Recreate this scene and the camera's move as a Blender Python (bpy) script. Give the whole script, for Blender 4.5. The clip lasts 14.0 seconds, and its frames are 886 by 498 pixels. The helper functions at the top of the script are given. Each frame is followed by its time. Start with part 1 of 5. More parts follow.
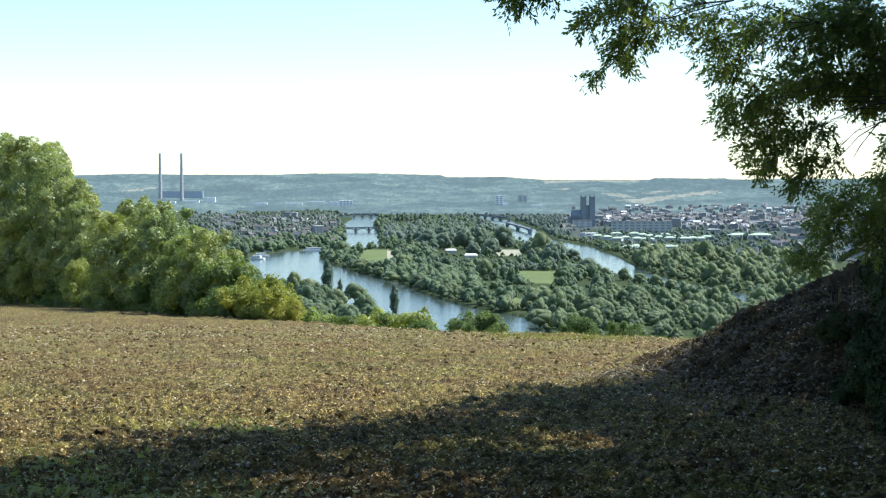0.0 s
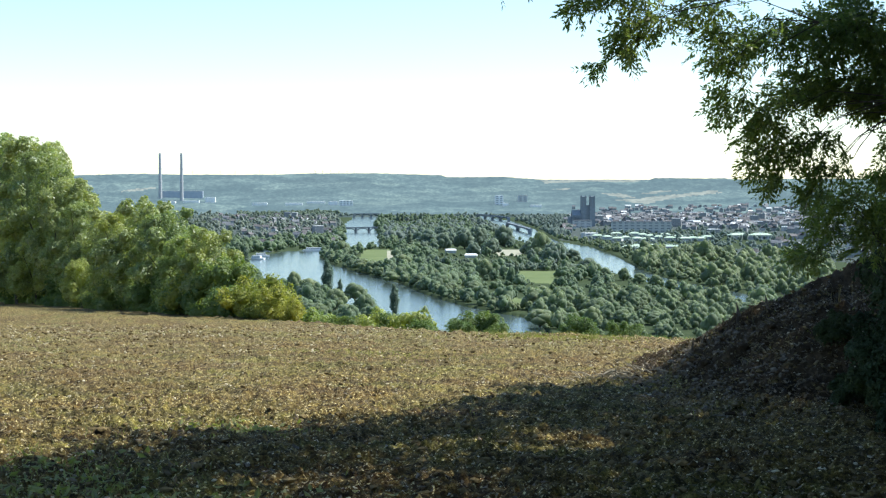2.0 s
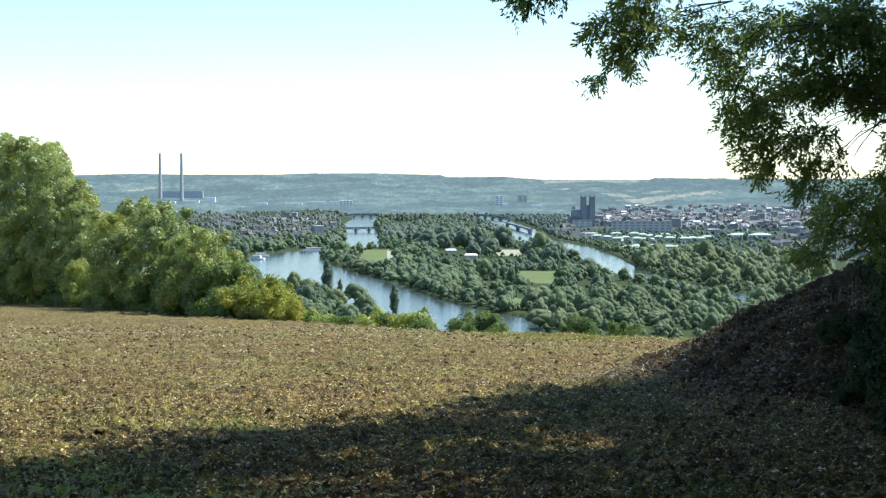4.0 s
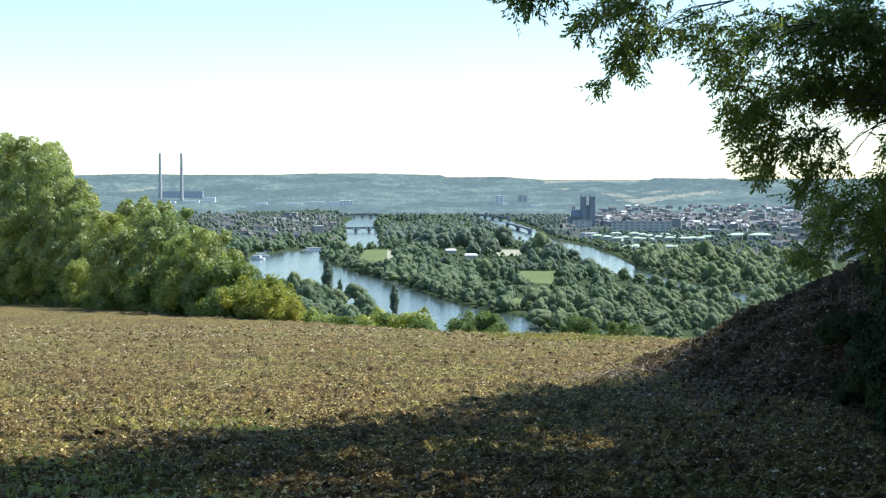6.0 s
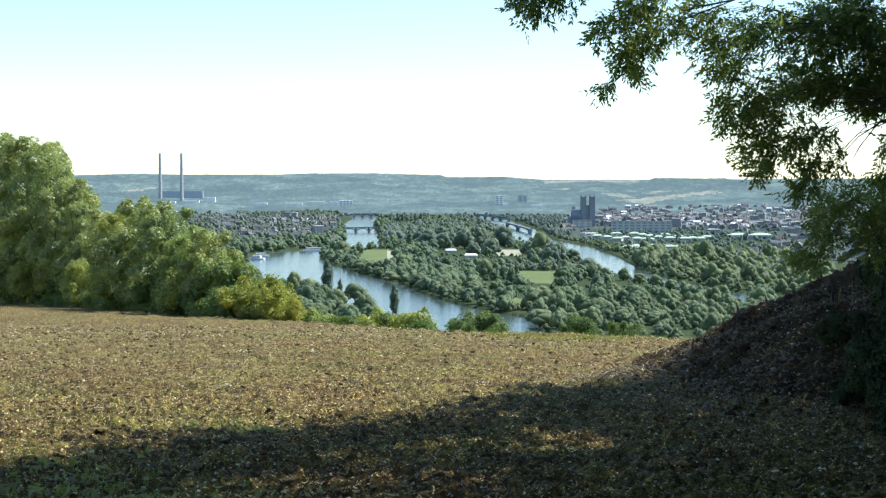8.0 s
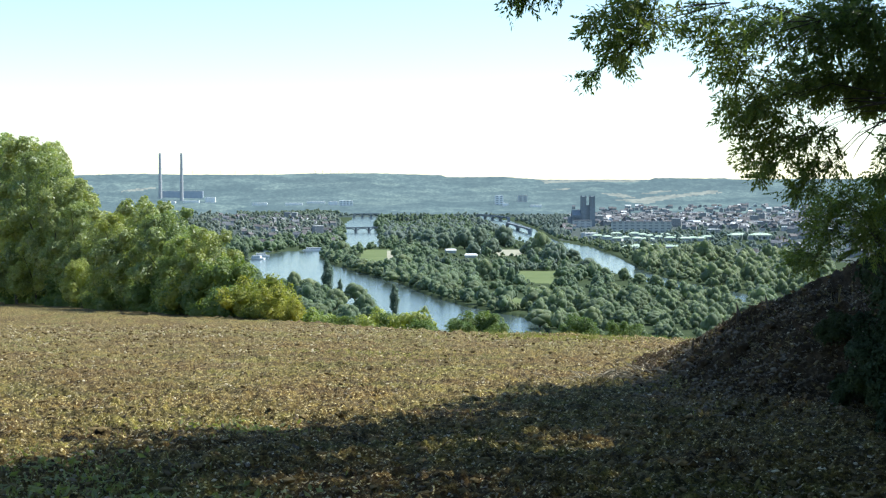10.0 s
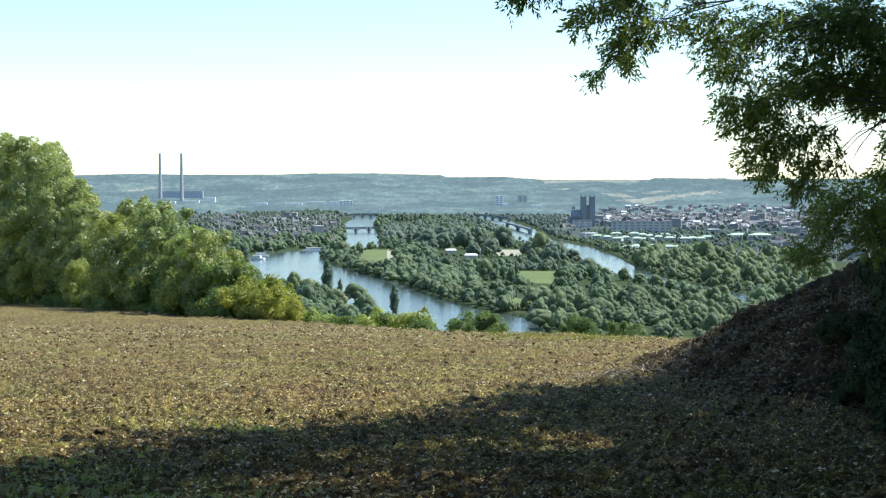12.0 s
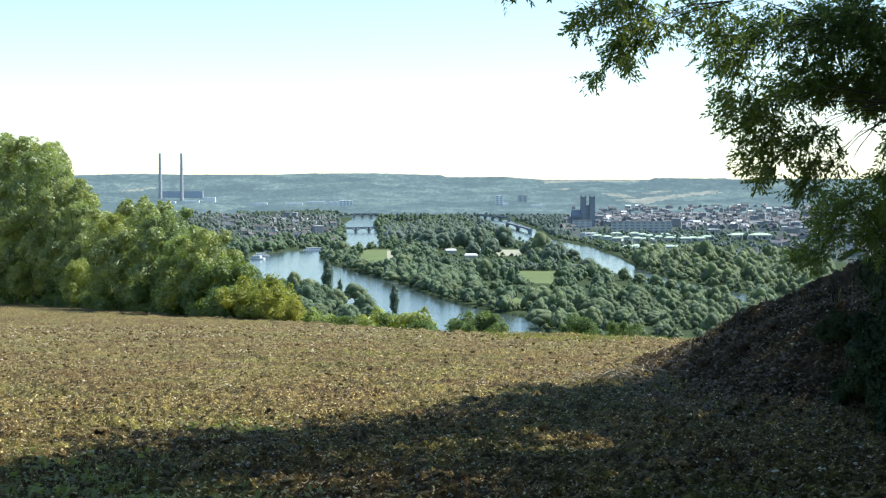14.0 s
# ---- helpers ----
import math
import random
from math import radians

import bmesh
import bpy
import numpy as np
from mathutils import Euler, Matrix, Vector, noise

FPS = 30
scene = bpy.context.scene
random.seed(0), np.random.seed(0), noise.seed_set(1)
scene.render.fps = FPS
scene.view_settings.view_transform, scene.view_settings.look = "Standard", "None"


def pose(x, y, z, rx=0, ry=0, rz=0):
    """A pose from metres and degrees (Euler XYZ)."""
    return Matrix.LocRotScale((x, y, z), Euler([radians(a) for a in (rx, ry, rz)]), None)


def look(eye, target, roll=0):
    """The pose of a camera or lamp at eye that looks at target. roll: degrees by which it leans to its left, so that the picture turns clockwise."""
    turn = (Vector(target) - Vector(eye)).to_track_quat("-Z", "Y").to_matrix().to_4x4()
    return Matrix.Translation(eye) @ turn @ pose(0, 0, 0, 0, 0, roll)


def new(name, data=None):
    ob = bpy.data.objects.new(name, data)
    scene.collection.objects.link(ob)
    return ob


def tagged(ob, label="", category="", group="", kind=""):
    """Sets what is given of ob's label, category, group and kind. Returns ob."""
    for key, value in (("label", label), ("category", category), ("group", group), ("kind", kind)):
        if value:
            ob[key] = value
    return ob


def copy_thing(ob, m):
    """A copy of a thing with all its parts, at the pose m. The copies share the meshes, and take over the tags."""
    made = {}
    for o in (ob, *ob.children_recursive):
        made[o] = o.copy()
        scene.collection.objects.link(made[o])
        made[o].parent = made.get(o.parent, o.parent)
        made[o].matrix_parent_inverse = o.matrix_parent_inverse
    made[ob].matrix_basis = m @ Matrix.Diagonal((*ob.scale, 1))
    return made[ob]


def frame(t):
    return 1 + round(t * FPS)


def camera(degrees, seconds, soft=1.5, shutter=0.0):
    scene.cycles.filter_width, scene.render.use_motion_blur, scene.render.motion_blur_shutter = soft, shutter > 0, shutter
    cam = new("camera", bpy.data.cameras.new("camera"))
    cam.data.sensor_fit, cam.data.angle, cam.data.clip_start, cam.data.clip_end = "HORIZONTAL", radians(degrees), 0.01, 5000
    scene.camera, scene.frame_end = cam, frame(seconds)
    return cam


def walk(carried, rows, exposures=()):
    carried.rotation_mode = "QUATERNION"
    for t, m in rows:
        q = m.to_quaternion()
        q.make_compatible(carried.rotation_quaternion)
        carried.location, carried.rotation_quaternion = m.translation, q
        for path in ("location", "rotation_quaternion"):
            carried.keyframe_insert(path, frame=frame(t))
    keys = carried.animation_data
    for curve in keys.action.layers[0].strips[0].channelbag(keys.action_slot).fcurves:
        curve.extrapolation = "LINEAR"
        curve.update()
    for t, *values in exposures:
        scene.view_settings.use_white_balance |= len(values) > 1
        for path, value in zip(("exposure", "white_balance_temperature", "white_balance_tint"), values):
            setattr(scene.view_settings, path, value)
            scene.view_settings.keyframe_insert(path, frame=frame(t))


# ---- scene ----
# the camera stands still on a tripod at the edge of a ploughed field, high over a river valley
EYE = (0.0, 0.0, 1.8)
cam = camera(32.0, 14.0, soft=1.3)
STAND = pose(*EYE, 90 - 2.492, 0, 0)
walk(cam, [(0.0, STAND), (14.0, STAND)], exposures=[(0.0, 0.98, 6050, 5), (14.0, 0.98, 6050, 5)])

# ---- light: late-summer sun ahead and to the right, clear hazy sky ----
SUN_AZ, SUN_EL = radians(72), radians(50)
world = bpy.data.worlds.new("sky")
scene.world = world
world.use_nodes = True
wn = world.node_tree.nodes
sky = wn.new("ShaderNodeTexSky")
sky.sky_type = "NISHITA"
sky.sun_disc = False
sky.sun_elevation = SUN_EL
sky.sun_rotation = SUN_AZ
sky.altitude, sky.air_density, sky.dust_density, sky.ozone_density = 100, 1.0, 0.1, 2.0
world.node_tree.links.new(sky.outputs[0], wn["Background"].inputs[0])
wn["Background"].inputs[1].default_value = 0.106
SUN_DIR = Vector((math.sin(SUN_AZ) * math.cos(SUN_EL), math.cos(SUN_AZ) * math.cos(SUN_EL), math.sin(SUN_EL)))
sun = new("sun", bpy.data.lights.new("sun", "SUN"))
sun.data.energy, sun.data.angle, sun.data.color = 4.5, radians(0.53), (1.0, 0.95, 0.86)
sun.matrix_world = look(SUN_DIR * 100, (0, 0, 0))

# ---- materials ----


def ramp(nt, fac, stops):
    r = nt.nodes.new("ShaderNodeValToRGB")
    while len(r.color_ramp.elements) < len(stops):
        r.color_ramp.elements.new(0.5)
    for e, (p, c) in zip(r.color_ramp.elements, stops):
        e.position, e.color = p, (*c, 1)
    nt.links.new(fac, r.inputs[0])
    return r.outputs[0]


def noise_node(nt, scale, detail=4, rough=0.6, stretch=(1, 1, 1)):
    c = nt.nodes.new("ShaderNodeTexCoord")
    m = nt.nodes.new("ShaderNodeMapping")
    m.inputs["Scale"].default_value = stretch
    n = nt.nodes.new("ShaderNodeTexNoise")
    n.inputs["Scale"].default_value, n.inputs["Detail"].default_value, n.inputs["Roughness"].default_value = scale, detail, rough
    nt.links.new(c.outputs["Object"], m.inputs[0])
    nt.links.new(m.outputs[0], n.inputs["Vector"])
    return n.outputs[0]


def blend(nt, a, b, fac, kind="MIX"):
    m = nt.nodes.new("ShaderNodeMix")
    m.data_type, m.blend_type = "RGBA", kind
    for sock, v in ((m.inputs[0], fac), (m.inputs[6], a), (m.inputs[7], b)):
        if isinstance(v, (int, float)):
            sock.default_value = v
        elif isinstance(v, tuple):
            sock.default_value = (*v, 1)
        else:
            nt.links.new(v, sock)
    return m.outputs[2]


def surface(name, stops_a, scale_a, stops_b=None, scale_b=1.0, mix=0.5, rough=0.9, bump=0.0, bump_scale=10, metal=0.0, relief_m=0.02,
            stretch=(1, 1, 1), spec=0.3, sheen=0.0):
    """A painted or natural surface with two scales of colour variation and fine relief."""
    mat = bpy.data.materials.new(name)
    mat.use_nodes = True
    nt = mat.node_tree
    b = nt.nodes["Principled BSDF"]
    col = ramp(nt, noise_node(nt, scale_a, stretch=stretch), stops_a)
    if stops_b:
        col = blend(nt, col, ramp(nt, noise_node(nt, scale_b, 6, stretch=stretch), stops_b), mix)
    nt.links.new(col, b.inputs["Base Color"])
    b.inputs["Roughness"].default_value, b.inputs["Metallic"].default_value = rough, metal
    b.inputs["Specular IOR Level"].default_value = spec
    if sheen:
        b.inputs["Sheen Weight"].default_value = sheen
        b.inputs["Sheen Roughness"].default_value = 0.5
    if bump:
        k = nt.nodes.new("ShaderNodeBump")
        k.inputs["Strength"].default_value, k.inputs["Distance"].default_value = bump, relief_m
        nt.links.new(noise_node(nt, bump_scale, 6), k.inputs["Height"])
        nt.links.new(k.outputs[0], b.inputs["Normal"])
    return mat


def foliage(name, dark, mid, light, translucent=0.35, patch=0.5, rough=0.55, sheen=0.0, spec=0.4, glow_through=(1.35, 1.45, 0.6)):
    """Leaves: each leaf or clump has its own tone, light shines through."""
    mat = bpy.data.materials.new(name)
    mat.use_nodes = True
    nt = mat.node_tree
    b = nt.nodes["Principled BSDF"]
    g = nt.nodes.new("ShaderNodeNewGeometry")
    col = ramp(nt, g.outputs["Random Per Island"], [(0.0, dark), (0.5, mid), (1.0, light)])
    big = ramp(nt, noise_node(nt, patch, 3), [(0.3, dark), (0.5, mid), (0.72, light)])
    col = blend(nt, col, big, 0.5)
    info = nt.nodes.new("ShaderNodeObjectInfo")
    tone = ramp(nt, info.outputs["Random"], [(0.0, (0.78, 0.85, 0.85)), (1.0, (1.15, 1.05, 0.95))])
    col = blend(nt, col, tone, 1.0, "MULTIPLY")
    nt.links.new(col, b.inputs["Base Color"])
    b.inputs["Roughness"].default_value = rough
    b.inputs["Specular IOR Level"].default_value = spec
    # blue-tinted sheen stands in for haze over the leaves
    if sheen:
        b.inputs["Sheen Weight"].default_value = sheen
        b.inputs["Sheen Roughness"].default_value = 0.6
        b.inputs["Sheen Tint"].default_value = (0.8, 0.9, 1.0, 1)
    tr = nt.nodes.new("ShaderNodeBsdfTranslucent")
    warm = blend(nt, col, glow_through, 1.0, "MULTIPLY")
    nt.links.new(warm, tr.inputs[0])
    mx = nt.nodes.new("ShaderNodeMixShader")
    mx.inputs[0].default_value = translucent
    nt.links.new(b.outputs[0], mx.inputs[1])
    nt.links.new(tr.outputs[0], mx.inputs[2])
    nt.links.new(mx.outputs[0], nt.nodes["Material Output"].inputs[0])
    return mat


def soil_material():
    mat = surface("ploughed_soil", [(0.36, (0.022, 0.014, 0.004)), (0.46, (0.10, 0.07, 0.022)), (0.56, (0.195, 0.15, 0.054)), (0.66, (0.32, 0.265, 0.115))], 17.0,
                  [(0.38, (0.095, 0.05, 0.018)), (0.5, (0.14, 0.104, 0.034)), (0.62, (0.135, 0.135, 0.03))], 0.42, 0.5,
                  0.95, 1.0, 24, spec=0.2, relief_m=0.07)
    nt = mat.node_tree
    b = nt.nodes["Principled BSDF"]
    base = b.inputs["Base Color"].links[0].from_socket
    fleck = ramp(nt, noise_node(nt, 30, 2, 0.5), [(0.61, (0, 0, 0)), (0.67, (1, 1, 1))])
    col = blend(nt, base, (0.56, 0.49, 0.31), fleck)
    lumps = ramp(nt, noise_node(nt, 7.5, 3, 0.6), [(0.38, (0.42, 0.40, 0.37)), (0.5, (1, 1, 1)), (0.62, (1.36, 1.32, 1.16))])
    col = blend(nt, col, lumps, 1.0, "MULTIPLY")
    drill = ramp(nt, noise_node(nt, 1.1, 4, 0.65, (0.16, 1.3, 1)), [(0.36, (0.66, 0.62, 0.55)), (0.5, (1, 1, 1)), (0.64, (1.22, 1.2, 1.04))])
    col = blend(nt, col, drill, 1.0, "MULTIPLY")
    grit = ramp(nt, noise_node(nt, 48, 3, 0.6), [(0.38, (0.48, 0.46, 0.42)), (0.5, (1, 1, 1)), (0.62, (1.36, 1.33, 1.2))])
    col = blend(nt, col, grit, 1.0, "MULTIPLY")
    nt.links.new(col, b.inputs["Base Color"])
    return mat


def water_material():
    mat = bpy.data.materials.new("river_water")
    mat.use_nodes = True
    nt = mat.node_tree
    b = nt.nodes["Principled BSDF"]
    b.inputs["Base Color"].default_value = (0.06, 0.085, 0.085, 1)
    b.inputs["Roughness"].default_value = 0.12
    b.inputs["IOR"].default_value = 1.33
    k = nt.nodes.new("ShaderNodeBump")
    k.inputs["Strength"].default_value, k.inputs["Distance"].default_value = 0.3, 0.5
    nt.links.new(noise_node(nt, 0.25, 5, 0.65, (1, 1.5, 1)), k.inputs["Height"])
    nt.links.new(k.outputs[0], b.inputs["Normal"])
    return mat


def far_material(name, stops, scale, haze_glow, stretch):
    """Hills on the horizon, many kilometres off; the haze is put in as emission."""
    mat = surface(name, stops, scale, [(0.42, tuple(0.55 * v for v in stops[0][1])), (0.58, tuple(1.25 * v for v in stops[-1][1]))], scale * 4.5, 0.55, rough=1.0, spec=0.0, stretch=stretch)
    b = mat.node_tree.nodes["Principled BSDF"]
    b.inputs["Emission Color"].default_value = (*haze_glow, 1)
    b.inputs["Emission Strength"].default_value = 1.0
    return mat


def hill_material():
    """Woods, copses and small fields on the far slopes: a patchwork of long parcels with a grain of tree crowns."""
    # bluish tones plus a blue emission paint the haze over the woods
    mat = far_material("hazed_wooded_hills", [(0.42, (0.034, 0.05, 0.05)), (0.58, (0.05, 0.066, 0.06))], 0.012, (0.086, 0.12, 0.141), (0.6, 0.2, 2.0))
    nt = mat.node_tree
    b = nt.nodes["Principled BSDF"]
    base = b.inputs["Base Color"].links[0].from_socket
    c = nt.nodes.new("ShaderNodeTexCoord")
    m = nt.nodes.new("ShaderNodeMapping")
    m.inputs["Scale"].default_value = (0.0065, 0.003, 0.075)
    v = nt.nodes.new("ShaderNodeTexVoronoi")
    v.inputs["Scale"].default_value = 1.0
    nt.links.new(c.outputs["Object"], m.inputs[0])
    nt.links.new(m.outputs[0], v.inputs["Vector"])
    pick = nt.nodes.new("ShaderNodeSeparateColor")
    nt.links.new(v.outputs["Color"], pick.inputs[0])
    parcels = ramp(nt, pick.outputs[0], [(0.0, (0.55, 0.62, 0.62)), (0.55, (0.85, 0.88, 0.86)), (0.75, (1.15, 1.15, 1.1)), (1.0, (1.5, 1.45, 1.3))])
    crowns = ramp(nt, noise_node(nt, 0.11, 4, 0.7, (1, 0.4, 2.2)), [(0.36, (0.45, 0.5, 0.5)), (0.5, (1, 1, 1)), (0.64, (1.55, 1.5, 1.4))])
    col = blend(nt, blend(nt, base, parcels, 1.0, "MULTIPLY"), crowns, 1.0, "MULTIPLY")
    nt.links.new(col, b.inputs["Base Color"])
    return mat


M_SOIL = soil_material()
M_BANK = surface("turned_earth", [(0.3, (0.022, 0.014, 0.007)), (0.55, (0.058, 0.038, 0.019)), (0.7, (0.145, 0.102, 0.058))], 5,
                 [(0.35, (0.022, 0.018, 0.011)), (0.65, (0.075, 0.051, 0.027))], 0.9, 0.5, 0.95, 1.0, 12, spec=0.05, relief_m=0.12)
M_GRASS = surface("rough_grass", [(0.3, (0.08, 0.09, 0.035)), (0.6, (0.14, 0.135, 0.06)), (0.75, (0.18, 0.17, 0.07))], 2.0,
                  [(0.35, (0.06, 0.09, 0.03)), (0.65, (0.14, 0.15, 0.06))], 0.1, 0.5, 0.9, 0.6, 8)
M_FLOOR = surface("valley_scrub", [(0.35, (0.03, 0.046, 0.022)), (0.65, (0.058, 0.076, 0.036))], 0.05,
                  [(0.35, (0.03, 0.048, 0.024)), (0.65, (0.07, 0.084, 0.042))], 0.4, 0.5, 0.95, spec=0.03)
M_MEADOW = surface("mown_meadow", [(0.35, (0.10, 0.135, 0.055)), (0.65, (0.15, 0.18, 0.08))], 0.03,
                   [(0.35, (0.11, 0.145, 0.06)), (0.65, (0.16, 0.185, 0.085))], 0.3, 0.5, 0.95, spec=0.05)
M_SAND = surface("pale_gravel", [(0.35, (0.26, 0.25, 0.18)), (0.65, (0.34, 0.325, 0.24))], 0.1, rough=0.95)
# haze is put into these two ground colours: lifted town, blued plain
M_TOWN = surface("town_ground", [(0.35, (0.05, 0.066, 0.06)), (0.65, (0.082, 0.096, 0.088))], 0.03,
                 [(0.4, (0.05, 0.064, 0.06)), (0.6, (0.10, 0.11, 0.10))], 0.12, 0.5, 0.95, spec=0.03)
M_PLAIN = surface("hazed_fields_and_woods", [(0.38, (0.04, 0.058, 0.058)), (0.52, (0.058, 0.078, 0.074)), (0.66, (0.095, 0.11, 0.096))], 0.006,
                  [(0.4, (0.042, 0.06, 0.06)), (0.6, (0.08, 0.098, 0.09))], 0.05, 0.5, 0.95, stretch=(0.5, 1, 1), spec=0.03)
M_WATER = water_material()
M_STONE = surface("flint_stone", [(0.3, (0.42, 0.35, 0.21)), (0.7, (0.70, 0.62, 0.44))], 6, rough=0.8, bump=0.3, bump_scale=40)
M_ROCK = surface("grey_rubble", [(0.3, (0.075, 0.062, 0.046)), (0.7, (0.18, 0.152, 0.114))], 5, rough=0.9, bump=0.5, bump_scale=25)
M_CLOD = surface("soil_clod", [(0.3, (0.085, 0.058, 0.024)), (0.7, (0.23, 0.172, 0.078))], 7, rough=0.95, bump=0.7, bump_scale=45, spec=0.15)
M_CLOD_DARK = surface("dark_soil_clod", [(0.3, (0.05, 0.033, 0.015)), (0.7, (0.12, 0.085, 0.04))], 7, rough=0.95, bump=0.7, bump_scale=45, spec=0.1)
M_STRAW = foliage("dry_stalk", (0.14, 0.11, 0.055), (0.26, 0.21, 0.11), (0.38, 0.32, 0.18), 0.1)
M_LITTER = foliage("dead_leaf", (0.05, 0.034, 0.018), (0.115, 0.08, 0.043), (0.23, 0.175, 0.10), 0.1)
M_BRAMBLE = foliage("bramble_leaf", (0.02, 0.034, 0.014), (0.04, 0.058, 0.022), (0.066, 0.09, 0.034), 0.12, 0.7, 0.7, spec=0.2)
M_WEED = foliage("field_weed", (0.14, 0.155, 0.055), (0.24, 0.25, 0.095), (0.35, 0.345, 0.15), 0.45)
M_BARK = surface("bark", [(0.35, (0.05, 0.042, 0.032)), (0.65, (0.11, 0.09, 0.07))], 6, rough=0.95, bump=0.8, bump_scale=14, stretch=(1, 1, 0.25))
M_STICK = surface("dry_wood", [(0.35, (0.20, 0.165, 0.11)), (0.65, (0.36, 0.31, 0.22))], 9, rough=0.9, bump=0.4, bump_scale=30)
M_LEAF = foliage("ash_leaf", (0.105, 0.15, 0.066), (0.175, 0.225, 0.09), (0.29, 0.315, 0.12), 0.6, 0.9, 0.35)
M_TREE = foliage("tree_leaf", (0.12, 0.155, 0.042), (0.26, 0.30, 0.088), (0.48, 0.49, 0.19), 0.42, 0.35, 0.4, sheen=0.1, spec=0.8)
M_TREE_PALE = foliage("pale_tree_leaf", (0.20, 0.23, 0.07), (0.33, 0.36, 0.12), (0.46, 0.47, 0.19), 0.55, 0.35, 0.45, sheen=0.1, spec=0.6)
M_YELLOW = foliage("yellowing_leaf", (0.17, 0.185, 0.035), (0.30, 0.30, 0.055), (0.46, 0.41, 0.075), 0.45, 0.5)
M_HEDGE = foliage("shrub_leaf", (0.09, 0.14, 0.045), (0.15, 0.205, 0.06), (0.23, 0.275, 0.09), 0.42, 0.5)
# lifted tones and sheen of the valley leaves imitate thin haze
M_WOOD = foliage("hazed_willow_leaf", (0.11, 0.152, 0.078), (0.195, 0.248, 0.126), (0.30, 0.345, 0.182), 0.5, 0.035, 0.7, sheen=0.25, spec=0.3, glow_through=(1.18, 1.3, 0.82))
# paler, bluer leaf copy for far trees; distance haze is in its colour
M_WOOD_HAZED = foliage("hazed_far_leaf", (0.145, 0.192, 0.165), (0.20, 0.248, 0.208), (0.262, 0.305, 0.25), 0.52, 0.012, 0.8, sheen=0.55, spec=0.2, glow_through=(1.15, 1.25, 1.0))
M_POPLAR = foliage("poplar_leaf", (0.09, 0.135, 0.092), (0.14, 0.188, 0.12), (0.195, 0.24, 0.155), 0.4, 0.1, 0.7, sheen=0.3, spec=0.25, glow_through=(1.15, 1.3, 0.9))
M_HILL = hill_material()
# emission paints the same haze over the pale fields
M_STUBBLE = far_material("hazed_stubble_field", [(0.4, (0.14, 0.145, 0.12)), (0.6, (0.18, 0.178, 0.145))], 0.01, (0.07, 0.09, 0.1), (1, 1, 1))
# render dimmed towards blue-grey, so the town's haze is in the colour
M_WALL = surface("hazed_house_render", [(0.35, (0.21, 0.218, 0.222)), (0.65, (0.32, 0.325, 0.32))], 0.3, rough=0.9)
M_CONCRETE = surface("grey_concrete", [(0.35, (0.46, 0.46, 0.45)), (0.65, (0.56, 0.56, 0.54))], 0.15, rough=0.9)
M_STONEWALL = surface("old_limestone", [(0.35, (0.33, 0.34, 0.35)), (0.65, (0.43, 0.435, 0.44))], 0.2, rough=0.95)
# the church's backlit shade is put into this stone colour; bridges share it
M_DARKSTONE = surface("backlit_shade_stone", [(0.35, (0.21, 0.235, 0.26)), (0.65, (0.27, 0.295, 0.32))], 0.2, rough=0.95)
M_TILE = surface("clay_roof_tiles", [(0.35, (0.105, 0.1, 0.1)), (0.65, (0.155, 0.142, 0.14))], 0.4, rough=0.85)
M_SLATE = surface("slate_roof", [(0.35, (0.11, 0.115, 0.125)), (0.65, (0.19, 0.195, 0.205))], 0.4, rough=0.6)
M_GREENROOF = surface("pale_copper_roof", [(0.35, (0.36, 0.45, 0.33)), (0.65, (0.45, 0.54, 0.41))], 0.2, rough=0.5)
M_WHITE = surface("white_cladding", [(0.35, (0.72, 0.72, 0.70)), (0.65, (0.82, 0.82, 0.80))], 0.2, rough=0.6)
M_DARKSHED = surface("blue_grey_cladding", [(0.35, (0.32, 0.37, 0.43)), (0.65, (0.38, 0.43, 0.49))], 0.1, rough=0.7)
M_GLASS = surface("window_glass", [(0.4, (0.16, 0.18, 0.20)), (0.6, (0.22, 0.24, 0.26))], 0.5, rough=0.3, spec=0.6)

# ---- mesh helpers ----


def lattice(ix, iy, seed):
    h = (ix.astype(np.int64) * 374761393 + iy.astype(np.int64) * 668265263 + seed * 974711) & 0xFFFFFFFF
    h = ((h ^ (h >> 13)) * 1274126177) & 0xFFFFFFFF
    return ((h ^ (h >> 16)) & 0xFFFF) / 65535.0


def value_noise(x, y, seed=0):
    ix, iy = np.floor(x), np.floor(y)
    fx, fy = x - ix, y - iy
    fx, fy = fx * fx * (3 - 2 * fx), fy * fy * (3 - 2 * fy)
    a, b = lattice(ix, iy, seed), lattice(ix + 1, iy, seed)
    c, d = lattice(ix, iy + 1, seed), lattice(ix + 1, iy + 1, seed)
    return (a * (1 - fx) + b * fx) * (1 - fy) + (c * (1 - fx) + d * fx) * fy - 0.5


def inside(poly, x, y):
    hit = np.zeros(np.shape(x), bool)
    n = len(poly)
    for i in range(n):
        (x0, y0), (x1, y1) = poly[i], poly[(i + 1) % n]
        if y0 == y1:
            continue
        hit ^= ((y0 > y) != (y1 > y)) & (x < (x1 - x0) * (y - y0) / (y1 - y0) + x0)
    return hit


def smooth(a, b, v):
    t = np.clip((v - a) / (b - a), 0, 1)
    return t * t * (3 - 2 * t)


